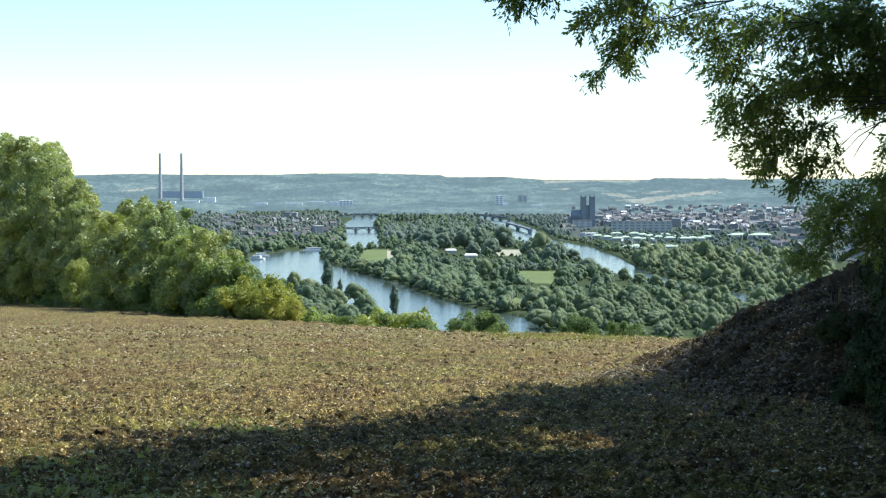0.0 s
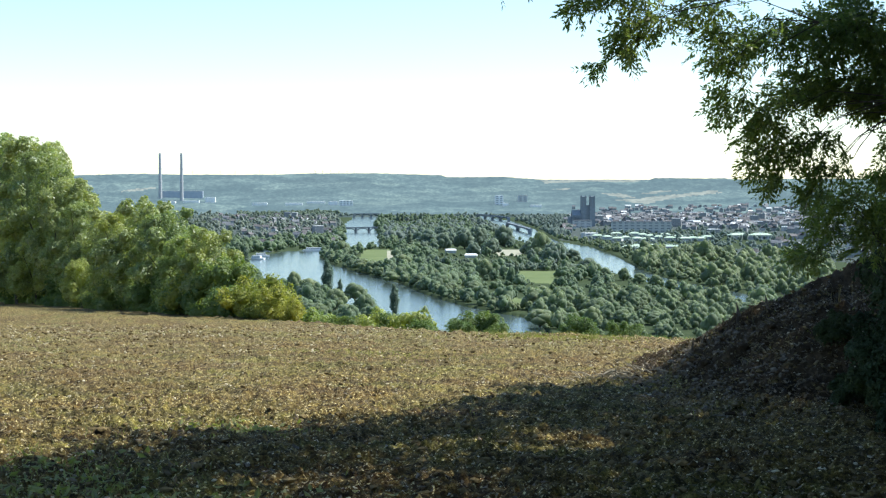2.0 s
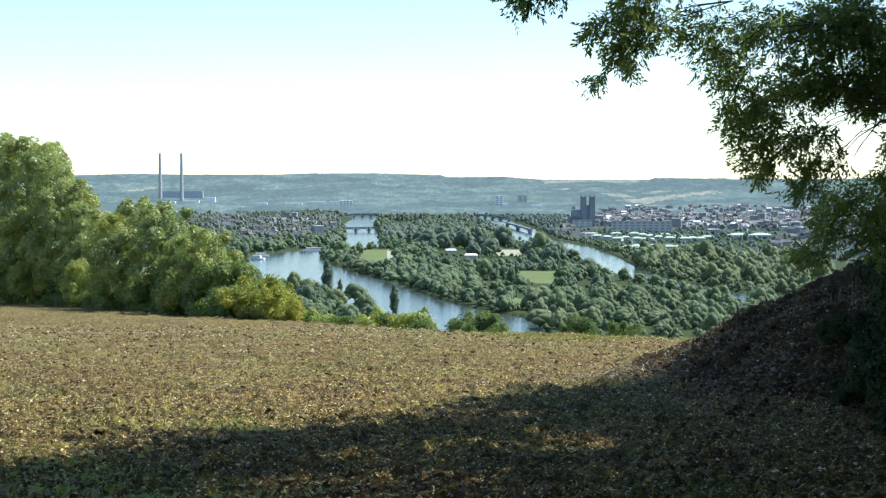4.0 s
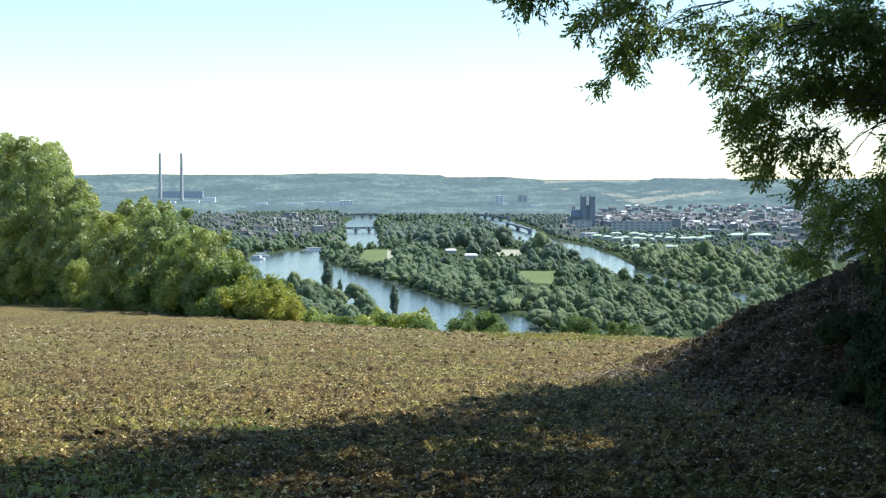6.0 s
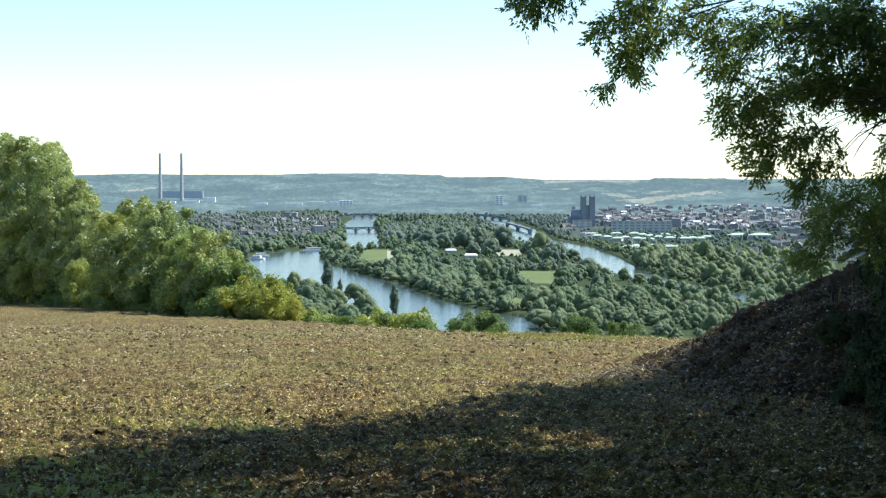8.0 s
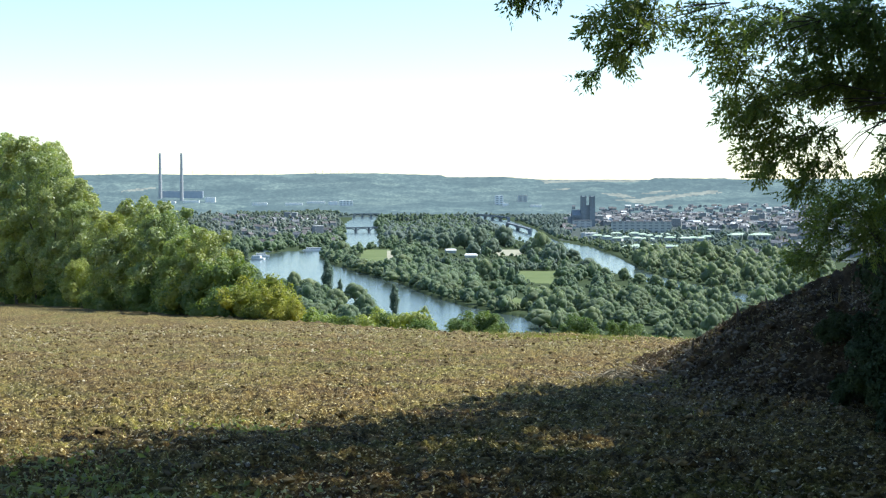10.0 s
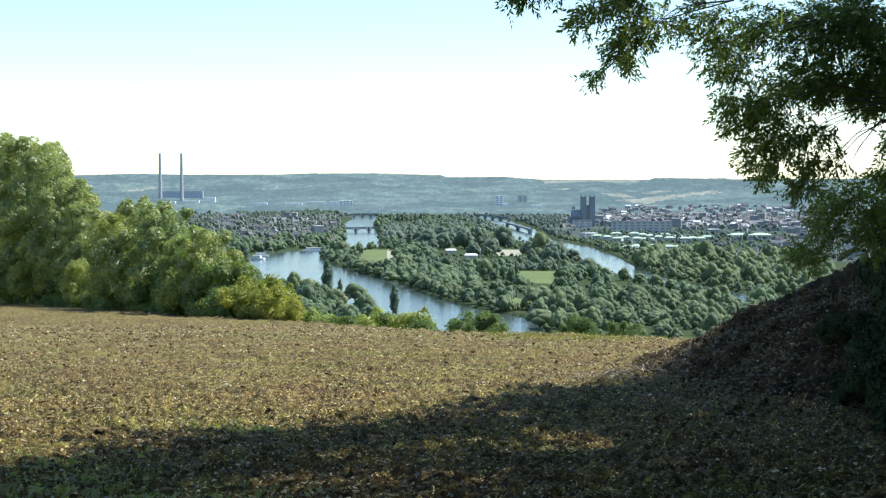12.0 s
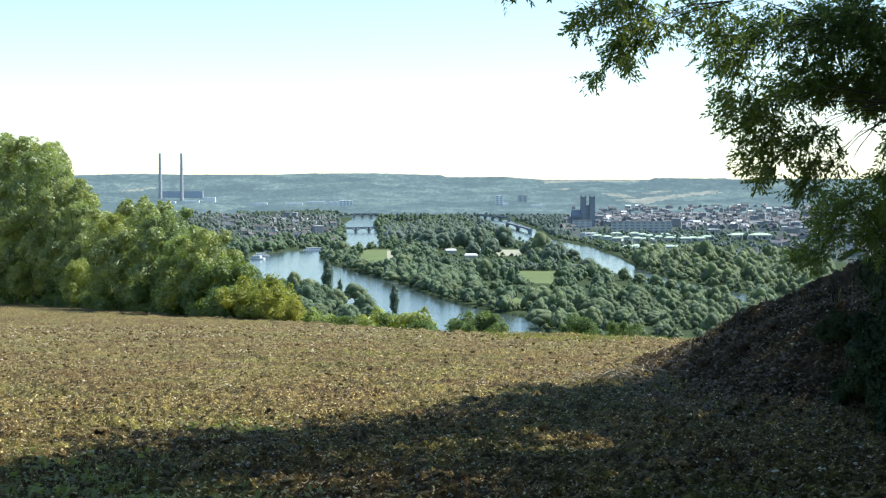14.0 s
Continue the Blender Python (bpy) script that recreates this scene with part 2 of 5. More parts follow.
def mesh_of(name, verts, faces, mats, index=None, shade=False):
    """A mesh from arrays; faces is an (n, 3) or (n, 4) array."""
    me = bpy.data.meshes.new(name)
    verts, faces = np.asarray(verts, np.float32), np.asarray(faces, np.int32)
    me.vertices.add(len(verts))
    me.vertices.foreach_set("co", verts.ravel())
    k = faces.shape[1]
    me.loops.add(faces.size)
    me.loops.foreach_set("vertex_index", faces.ravel())
    me.polygons.add(len(faces))
    me.polygons.foreach_set("loop_start", np.arange(0, faces.size, k, dtype=np.int32))
    for m in (mats if isinstance(mats, (list, tuple)) else [mats]):
        me.materials.append(m)
    if index is not None:
        me.polygons.foreach_set("material_index", np.asarray(index, np.int32))
    me.update(calc_edges=True)
    me.polygons.foreach_set("use_smooth", np.full(len(faces), shade))
    me.validate()
    return me


def part(name, data, material=None, parent=None, label=""):
    """Links a bmesh or mesh as one object under its thing."""
    if isinstance(data, bmesh.types.BMesh):
        me = bpy.data.meshes.new(name)
        data.to_mesh(me)
        data.free()
        me.materials.append(material)
        data = me
    ob = new(name, data)
    ob.parent = parent
    if label:
        ob["label"] = label
    return ob


def thing(name, place, label, category, group="", kind="", turn=0.0):
    ob = new(name)
    ob.matrix_basis = pose(*place, 0, 0, turn)
    return tagged(ob, label, category, group, kind)


def add_box(bm, x0, x1, y0, y1, z0, z1, taper=0.0):
    v = [bm.verts.new(p) for p in ((x0, y0, z0), (x1, y0, z0), (x1, y1, z0), (x0, y1, z0),
                                   (x0 + taper, y0 + taper, z1), (x1 - taper, y0 + taper, z1), (x1 - taper, y1 - taper, z1), (x0 + taper, y1 - taper, z1))]
    for f in ((3, 2, 1, 0), (4, 5, 6, 7), (0, 1, 5, 4), (1, 2, 6, 5), (2, 3, 7, 6), (3, 0, 4, 7)):
        bm.faces.new([v[i] for i in f])


def box(*a, taper=0.0):
    bm = bmesh.new()
    add_box(bm, *a, taper=taper)
    return bm


def roof_bm(w, d, z, h, over=0.4, hip=0.0):
    """A pitched roof with thickness over a w by d block; hip shortens the ridge."""
    bm = bmesh.new()
    x, y = w / 2 + over, d / 2 + over
    rings = []
    for dz in (0.0, 0.25):
        rings.append([bm.verts.new(p) for p in ((-x, -y, z + dz), (x, -y, z + dz), (x, y, z + dz), (-x, y, z + dz),
                                                (-x + hip, 0, z + h + dz), (x - hip, 0, z + h + dz))])
    lo, up = rings
    for r, flip in ((up, 1), (lo, -1)):
        for f in ((0, 1, 5, 4), (2, 3, 4, 5), (1, 2, 5), (3, 0, 4)):
            bm.faces.new([r[i] for i in f][::flip])
    for i in range(4):
        j = (i + 1) % 4
        bm.faces.new((lo[i], lo[j], up[j], up[i]))
    return bm


def tube(points, radii, sides=7):
    """A tapered limb along points."""
    V, Fc = [], []
    for i, (p, r) in enumerate(zip(points, radii)):
        p = Vector(p)
        a = (Vector(points[min(i + 1, len(points) - 1)]) - Vector(points[max(i - 1, 0)])).normalized()
        u = a.orthogonal().normalized()
        w = a.cross(u)
        for k in range(sides):
            t = 2 * math.pi * k / sides
            V.append(p + (u * math.cos(t) + w * math.sin(t)) * r)
    for i in range(len(points) - 1):
        for k in range(sides):
            a, b = i * sides + k, i * sides + (k + 1) % sides
            Fc.append((a, b, b + sides, a + sides))
    return np.array(V), np.array(Fc)


def join(chunks):
    V, Fc, n = [], [], 0
    for v, f in chunks:
        V.append(v)
        Fc.append(f + n)
        n += len(v)
    return np.concatenate(V), np.concatenate(Fc)


def leaf_cards(pts, nrm, size, r, long=1.3, rise=0.9):
    """Small folded clumps of leaves at pts, facing roughly along nrm."""
    n = len(pts)
    nrm = nrm + r.normal(0, 0.55, (n, 3)) + np.array((0, 0, rise))
    nrm /= np.linalg.norm(nrm, axis=1)[:, None]
    t = np.cross(nrm, r.normal(0, 1, (n, 3)))
    t /= np.linalg.norm(t, axis=1)[:, None] + 1e-9
    b = np.cross(nrm, t)
    s = (size * r.uniform(0.55, 1.35, n))[:, None]
    V = np.stack([pts - t * s * long * 0.5, pts + b * s * 0.42 - nrm * s * 0.12, pts + t * s * long * 0.5 + nrm * s * 0.1,
                  pts - b * s * 0.42 - nrm * s * 0.16], 1).reshape(-1, 3)
    return V, np.arange(4 * n).reshape(-1, 4)


def on_lobes(lobes, n, r, under=0.35):
    """Points over the skins of ellipsoid lobes (x, y, z, rx, ry, rz), and their outward directions."""
    L = np.array(lobes, float)
    area = (L[:, 3] * L[:, 4] + L[:, 3] * L[:, 5] + L[:, 4] * L[:, 5])
    k = r.choice(len(L), n, p=area / area.sum())
    u = r.normal(0, 1, (n, 3))
    u /= np.linalg.norm(u, axis=1)[:, None]
    flip = (u[:, 2] < 0) & (r.random(n) > under)
    u[flip, 2] *= -1
    depth = 1.06 - 0.42 * r.random(n) ** 2
    p = L[k, :3] + u * L[k, 3:] * depth[:, None]
    return p, u


def core(lobes, shrink=0.8, seg=8, ring=6):
    """Solid dark hearts of the lobes, so that a crown is not see-through."""
    chunks = []
    for x, y, z, a, b, c in lobes:
        th = np.linspace(0, 2 * np.pi, seg, endpoint=False)
        ph = np.linspace(0.12, np.pi - 0.12, ring)
        P, T = np.meshgrid(ph, th, indexing="ij")
        V = np.stack([x + a * shrink * np.sin(P) * np.cos(T), y + b * shrink * np.sin(P) * np.sin(T), z + c * shrink * np.cos(P)], -1).reshape(-1, 3)
        i, j = np.meshgrid(np.arange(ring - 1), np.arange(seg), indexing="ij")
        i, j = i.ravel(), j.ravel()
        j2 = (j + 1) % seg
        chunks.append((V, np.stack([i * seg + j, (i + 1) * seg + j, (i + 1) * seg + j2, i * seg + j2], 1)))
    return join(chunks)


def crown_lobes(w, h, z0, r, n=9, spread=0.62, small=0.42):
    out = [(0, 0, z0 + h * 0.48, w * 0.28, w * 0.28, h * 0.38)]
    for i in range(n):
        a = 2.4 * i + r.uniform(-0.5, 0.5)
        f = r.uniform(0.12, 0.92)
        rad = w * 0.5 * spread * math.sin(math.pi * (0.18 + 0.72 * f)) * r.uniform(0.75, 1.1)
        s = w * 0.5 * small * r.uniform(0.75, 1.2) * (1.15 - 0.5 * f)
        out.append((rad * math.cos(a), rad * math.sin(a), z0 + h * f * 0.92, s, s, s * r.uniform(0.8, 1.15)))
    return out


# ---- the ground: one sheet from the field over the bluff and the valley to the foot of the hills ----
VALLEY, WATER = -81.8, -83.2
RIVER = [(-211, 3751), (-159, 3751), (-142, 3133), (-101, 2459), (-85, 2005), (-121, 1921), (-143, 1758), (-111, 1565), (-75, 1428),
         (-40, 1305), (-10, 1147), (14, 1052), (32, 1005), (56, 951), (60, 851), (83, 717), (103, 602),
         (89, 519), (43, 602), (5, 786), (-20, 867), (-53, 1010), (-94, 1141), (-178, 1410), (-206, 1565), (-212, 1758), (-195, 1873),
         (-158, 1921), (-129, 2041), (-198, 3133)]
ARM = [(94, 3878), (147, 3315), (162, 2755), (162, 2198), (194, 1988), (196, 1693), (191, 1483), (198, 1328), (213, 1248),
       (232, 1159), (276, 959), (236, 820), (217, 1066), (199, 1119), (184, 1208), (166, 1351), (151, 1493), (152, 1718), (134, 1921), (107, 2242),
       (97, 2755), (69, 3364)]
ISLAND = [(-129, 2932), (-79, 2005), (-139, 1745), (-111, 1565), (-75, 1428), (-40, 1305), (-10, 1147), (32, 1005), (56, 951), (60, 851), (103, 602),
          (174, 602), (233, 808), (215, 1057), (164, 1336), (149, 1693), (144, 1954), (113, 2824), (71, 3466), (-146, 3575)]
MEADOWS = [[(-92, 1632), (-96, 1889), (-66, 1921), (-56, 1587)], [(60, 1290), (58, 1330), (66, 1372), (62, 1420), (80, 1452), (112, 1440), (108, 1395), (98, 1350), (102, 1300), (88, 1262), (74, 1280)],
           [(39, 1047), (50, 1119), (60, 1087), (54, 1001)], [(50, 1410), (65, 1464), (61, 1376), (48, 1359)]]
SANDS = [[(-57, 1587), (-68, 1889), (-59, 1889), (-48, 1587)], [(59, 1758), (66, 1921), (102, 1905), (87, 1731)],]
TOWN_R = [(167, 2220), (287, 3631), (1172, 4086), (443, 1544), (344, 1718), (268, 1758), (223, 1814), (202, 2157)]
TOWN_L = [(-264, 1785), (-563, 3813), (-241, 3575), (-138, 2117), (-208, 2005)]

ESTATE = [(185, 1905), (260, 2723), (444, 2659), (545, 2541), (463, 2157), (268, 1680)]


def edge_of_field(x):
    return np.clip(np.where(x < 0, 56 - 2.2 * x, 56 - 1.0 * x), 40, 240)


def bank_height(x, y):
    """The heap of turned earth under the ash tree."""
    side = np.clip(0.46 * (x - 3.55 - 0.35 * value_noise(y * 0.6, x * 0.2, 5)), 0, 3.4)
    along = smooth(19.5, 26, y + 0.35 * (x - 5)) * (1 - smooth(29, 36, y))
    return side * along


def terrain(x, y):
    e = edge_of_field(x)
    s = np.maximum(y - e, 0)
    zf = -0.066 * np.clip(y, -60, e)
    fall = 0.05 * s + 0.24 * ((np.sqrt((s - 8) ** 2 + 40) + s - 8) - (math.sqrt(104) - 8)) / 2
    z = zf - fall
    floor = VALLEY + 26 * smooth(3800, 4500, np.hypot(x, y))
    k = 6.0
    z = floor + k * np.logaddexp(0, np.clip((z - floor) / k, -50, 50))
    return z


def furrows(x, y):
    """Lumps and hollows of the ploughed soil."""
    return (0.12 * value_noise(x * 0.7, y * 0.7, 1) + 0.09 * value_noise(x * 2.3, y * 2.3, 2)
            + 0.19 * np.abs(value_noise(x * 5.5 + 0.6 * value_noise(x * 9, y * 9, 7), y * 6.5, 3)))


def build_ground():
    fine = np.linspace(-radians(18.5), radians(18.5), 420)
    wide = np.linspace(radians(18.5), 2 * math.pi - radians(18.5), 62)[1:-1]
    ang = np.concatenate([fine, wide])
    r1 = [0.01, 1.5, 3, 5, 7, 8.5]
    while r1[-1] < 62:
        r1.append(r1[-1] + max(0.035, 0.00026 * r1[-1] ** 2))
    while r1[-1] < 160:
        r1.append(r1[-1] * 1.016)
    while r1[-1] < 700:
        r1.append(r1[-1] * 1.025)
    while r1[-1] < 4480:
        r1.append(r1[-1] + max(7.0, 0.000008 * r1[-1] ** 2))
    rad = np.array(r1)
    A, R = np.meshgrid(ang, rad)
    X, Y = R * np.sin(A), R * np.cos(A) - 0.7
    Z = terrain(X, Y)
    wet = inside(RIVER, X, Y) | inside(ARM, X, Y)
    Z = np.where(wet & (R > 500), WATER - 3.0, Z)
    field = (Y < edge_of_field(X) + 1) & (R < 260)
    rough = field * (1 - smooth(70, 140, R))
    n = furrows(X, Y) + 0.13 * np.abs(value_noise(X * 11, Y * 11, 4)) + 0.07 * value_noise(X * 23, Y * 23, 6)
    near = np.abs(A) < radians(18.4)
    Z = Z + np.where(near, n, 0) * rough * smooth(7, 10, R)
    B = bank_height(X, Y)
    lump = np.clip(B, 0, 1) * (0.45 * value_noise(X * 0.7, Y * 0.7, 11) + 0.16 * value_noise(X * 2.2, Y * 2.2, 12) + 0.1 * value_noise(X * 6, Y * 6, 13) + 0.06 * value_noise(X * 14, Y * 14, 14))
    Z = Z + (B + lump) * field
    na, nr = len(ang), len(rad)
    i, j = np.meshgrid(np.arange(nr - 1), np.arange(na), indexing="ij")
    i, j = i.ravel(), j.ravel()
    j2 = (j + 1) % na
    Fc = np.stack([i * na + j, i * na + j2, (i + 1) * na + j2, (i + 1) * na + j], 1)[:, ::-1]
    cx, cy = X.ravel()[Fc].mean(1), Y.ravel()[Fc].mean(1)
    far = np.hypot(cx, cy)
    idx = np.full(len(Fc), 3)
    idx[(far < 700)] = 2
    idx[(cy < edge_of_field(cx) + 4.0 + 1.5 * value_noise(cx, cy, 9)) & (far < 260)] = 0
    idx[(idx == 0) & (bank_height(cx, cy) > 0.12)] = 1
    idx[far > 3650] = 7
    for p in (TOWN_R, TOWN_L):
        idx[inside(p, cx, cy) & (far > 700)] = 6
    idx[inside(ESTATE, cx, cy)] = 3
    for p in MEADOWS:
        idx[inside(p, cx, cy) & (far > 700)] = 4
    for p in SANDS:
        idx[inside(p, cx, cy) & (far > 700)] = 5
    V = np.stack([X, Y, Z], -1).reshape(-1, 3)
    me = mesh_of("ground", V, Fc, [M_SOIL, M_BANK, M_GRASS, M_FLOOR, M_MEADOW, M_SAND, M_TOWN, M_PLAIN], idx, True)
    return tagged(new("ground", me), "ploughed stony field falling to a wooded river valley", "ground", kind="structure")


ground = build_ground()


def ground_z(x, y):
    x, y = np.asarray(x, float), np.asarray(y, float)
    return terrain(x, y) + bank_height(x, y)


def build_water():
    x, y = np.meshgrid(np.linspace(-900, 2600, 36), np.linspace(620, 4100, 36))
    V = np.stack([x, y, np.full_like(x, WATER)], -1).reshape(-1, 3)
    i, j = np.meshgrid(np.arange(35), np.arange(35), indexing="ij")
    i, j = i.ravel(), j.ravel()
    Fc = np.stack([i * 36 + j, i * 36 + j + 1, (i + 1) * 36 + j + 1, (i + 1) * 36 + j], 1)
    tagged(new("water", mesh_of("water", V, Fc, M_WATER)), "broad calm blue-grey river with faint ripples", "river", kind="structure")


build_water()


def build_hills():
    """The wooded hills that close the valley."""
    ang = np.linspace(-radians(40), radians(40), 1100)
    f = np.linspace(0, 1, 46)
    A, Fm = np.meshgrid(ang, f)
    R = np.where(Fm < 0.3, 3900 + 500 * Fm / 0.3, 4400 + 540 * (Fm - 0.3) / 0.7)
    deg = np.degrees(A)
    # the skyline: bearing in degrees, metres above the eye
    crest = np.interp(deg, (-40, -14, -11, -9.5, -6.2, -5.2, -2.6, -0.1, 0.1, 2.3, 3.7, 7.6, 7.8, 9.7, 10.3, 10.6, 14, 40),
                      (17, 19, 25, 22, 22, 26, 27, 21, 15, 15, 6, 6, 12, 10, 11, 7, 9, 12))
    crest = crest + 1.6 * np.maximum(0, value_noise(deg * 2.2, deg * 0 + 9, 22)) + 1.2 * value_noise(deg * 9, deg * 0, 23) + 1.5 * np.abs(value_noise(deg * 26, deg * 0, 27))
    foot = -58.0
    Fm = np.clip((Fm - 0.3) / 0.7, 0, 1)
    shape = Fm ** 0.85
    Z = foot + (crest - foot) * shape + 14 * value_noise(deg * 0.9, Fm * 4, 24) * np.sin(np.pi * Fm) + 4 * value_noise(deg * 5, Fm * 14, 25) * np.sin(np.pi * Fm) + 2.2 * value_noise(deg * 13, Fm * 30, 26) * np.sin(np.pi * Fm)
    X, Y = R * np.sin(A), R * np.cos(A)
    wood = 1.0 + 9 * np.maximum(0, value_noise(deg * 1.5, R / 60, 34) + 0.1) + 2.5 * np.abs(value_noise(deg * 20, R / 25, 35))
    Z = np.where(R < 4400, terrain(X, Y) + wood * smooth(3900, 3960, R), Z + EYE[2])
    na, nr = A.shape[1], A.shape[0]
    i, j = np.meshgrid(np.arange(nr - 1), np.arange(na - 1), indexing="ij")
    i, j = i.ravel(), j.ravel()
    Fc = np.stack([i * na + j, i * na + j + 1, (i + 1) * na + j + 1, (i + 1) * na + j], 1)
    ca, cf = deg.ravel()[Fc].mean(1), Fm.ravel()[Fc].mean(1)
    idx = np.zeros(len(Fc), int)
    # open fields between the woods: bearing and height angle in degrees
    ch = np.degrees(np.arctan2(Z.ravel()[Fc].mean(1) - EYE[2], 4700))
    wob = 0.03 * value_noise(ca * 4, ch * 30, 31)
    fields = [[(6.35, -0.63), (7.0, -0.60), (8.5, -0.46), (9.9, -0.32), (10.35, -0.36), (9.8, -0.44), (8.6, -0.55), (7.5, -0.74)],
              [(5.85, -0.42), (6.5, -0.40), (7.1, -0.55), (6.6, -0.56)], [(7.3, -0.42), (8.0, -0.32), (8.7, -0.30), (7.9, -0.40)],
              [(3.6, 0.05), (5.6, 0.07), (7.4, 0.05), (7.0, -0.03), (5.2, 0.01), (3.8, -0.06)], [(4.0, -0.27), (4.7, -0.24), (4.6, -0.31)],
              [(-11.8, -0.33), (-11.0, -0.22), (-10.2, -0.2), (-10.6, -0.25), (-11.5, -0.36)]]
    for p in fields:
        idx[inside(p, ca, ch + wob)] = 1
    V = np.stack([X, Y, Z], -1).reshape(-1, 3)
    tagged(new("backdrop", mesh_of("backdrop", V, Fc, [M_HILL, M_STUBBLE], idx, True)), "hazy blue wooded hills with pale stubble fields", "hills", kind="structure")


build_hills()

# ---- trees ----


def tree_meshes(w, h, trunk_h, leaves, size, mat, seed, lobes=10, spread=0.62, small=0.42, trunk_r=0.16, inner=0.62):
    """A broadleaf tree: masses of leaves on limbs, with hollows between them, sprigs that break the outline."""
    r = np.random.default_rng(seed)
    L = crown_lobes(w, h - trunk_h, trunk_h, r, lobes, spread, small)
    for i in range(lobes * 3):
        b = L[1 + i % lobes]
        a, e = r.uniform(0, 6.28), r.uniform(0.0, 1.4)
        s = b[3] * r.uniform(0.28, 0.5)
        L.append((b[0] + b[3] * 0.9 * math.cos(a) * math.cos(e), b[1] + b[4] * 0.9 * math.sin(a) * math.cos(e), b[2] + b[5] * 0.95 * math.sin(e), s, s, s * 1.2))
    p, u = on_lobes(L, leaves, r, 0.25)
    crown = mesh_of("crown", *join([leaf_cards(p, u, size, r, 1.4, 0.35), core(L[:lobes + 1], inner, 8, 6)]), mat)
    lean = r.uniform(-0.2, 0.2, 2)
    spine = [(0, 0, -0.6), (lean[0] * 0.4, lean[1] * 0.4, trunk_h * 0.6), (lean[0], lean[1], trunk_h + 0.25 * h), (0, 0, h * 0.72)]
    chunks = [tube(spine, [trunk_r * 1.3, trunk_r, trunk_r * 0.8, trunk_r * 0.25])]
    for l in L[1:6]:
        s = Vector(spine[1]).lerp(Vector(spine[2]), r.uniform(0.2, 0.9))
        chunks.append(tube([s, s.lerp(Vector(l[:3]), 0.5) + Vector((0, 0, 0.1 * h * 0.3)), Vector(l[:3])], [trunk_r * 0.5, trunk_r * 0.3, trunk_r * 0.1], 5))
    return crown, mesh_of("trunk", *join(chunks), M_BARK, shade=True)


def plant(name, meshes, x, y, label, category, scale=1.0, turn=0.0, group="", z=None):
    place = (x, y, (float(ground_z(x, y)) if z is None else z) - (0.45 * scale if name == "shrub" and group.startswith("trees") else 0.0))
    ob = thing(name, place, label, category, group, turn=turn)
    ob.scale = (scale, scale, scale)
    part("crown", meshes[0], parent=ob)
    part("trunk", meshes[1], parent=ob)
    return ob


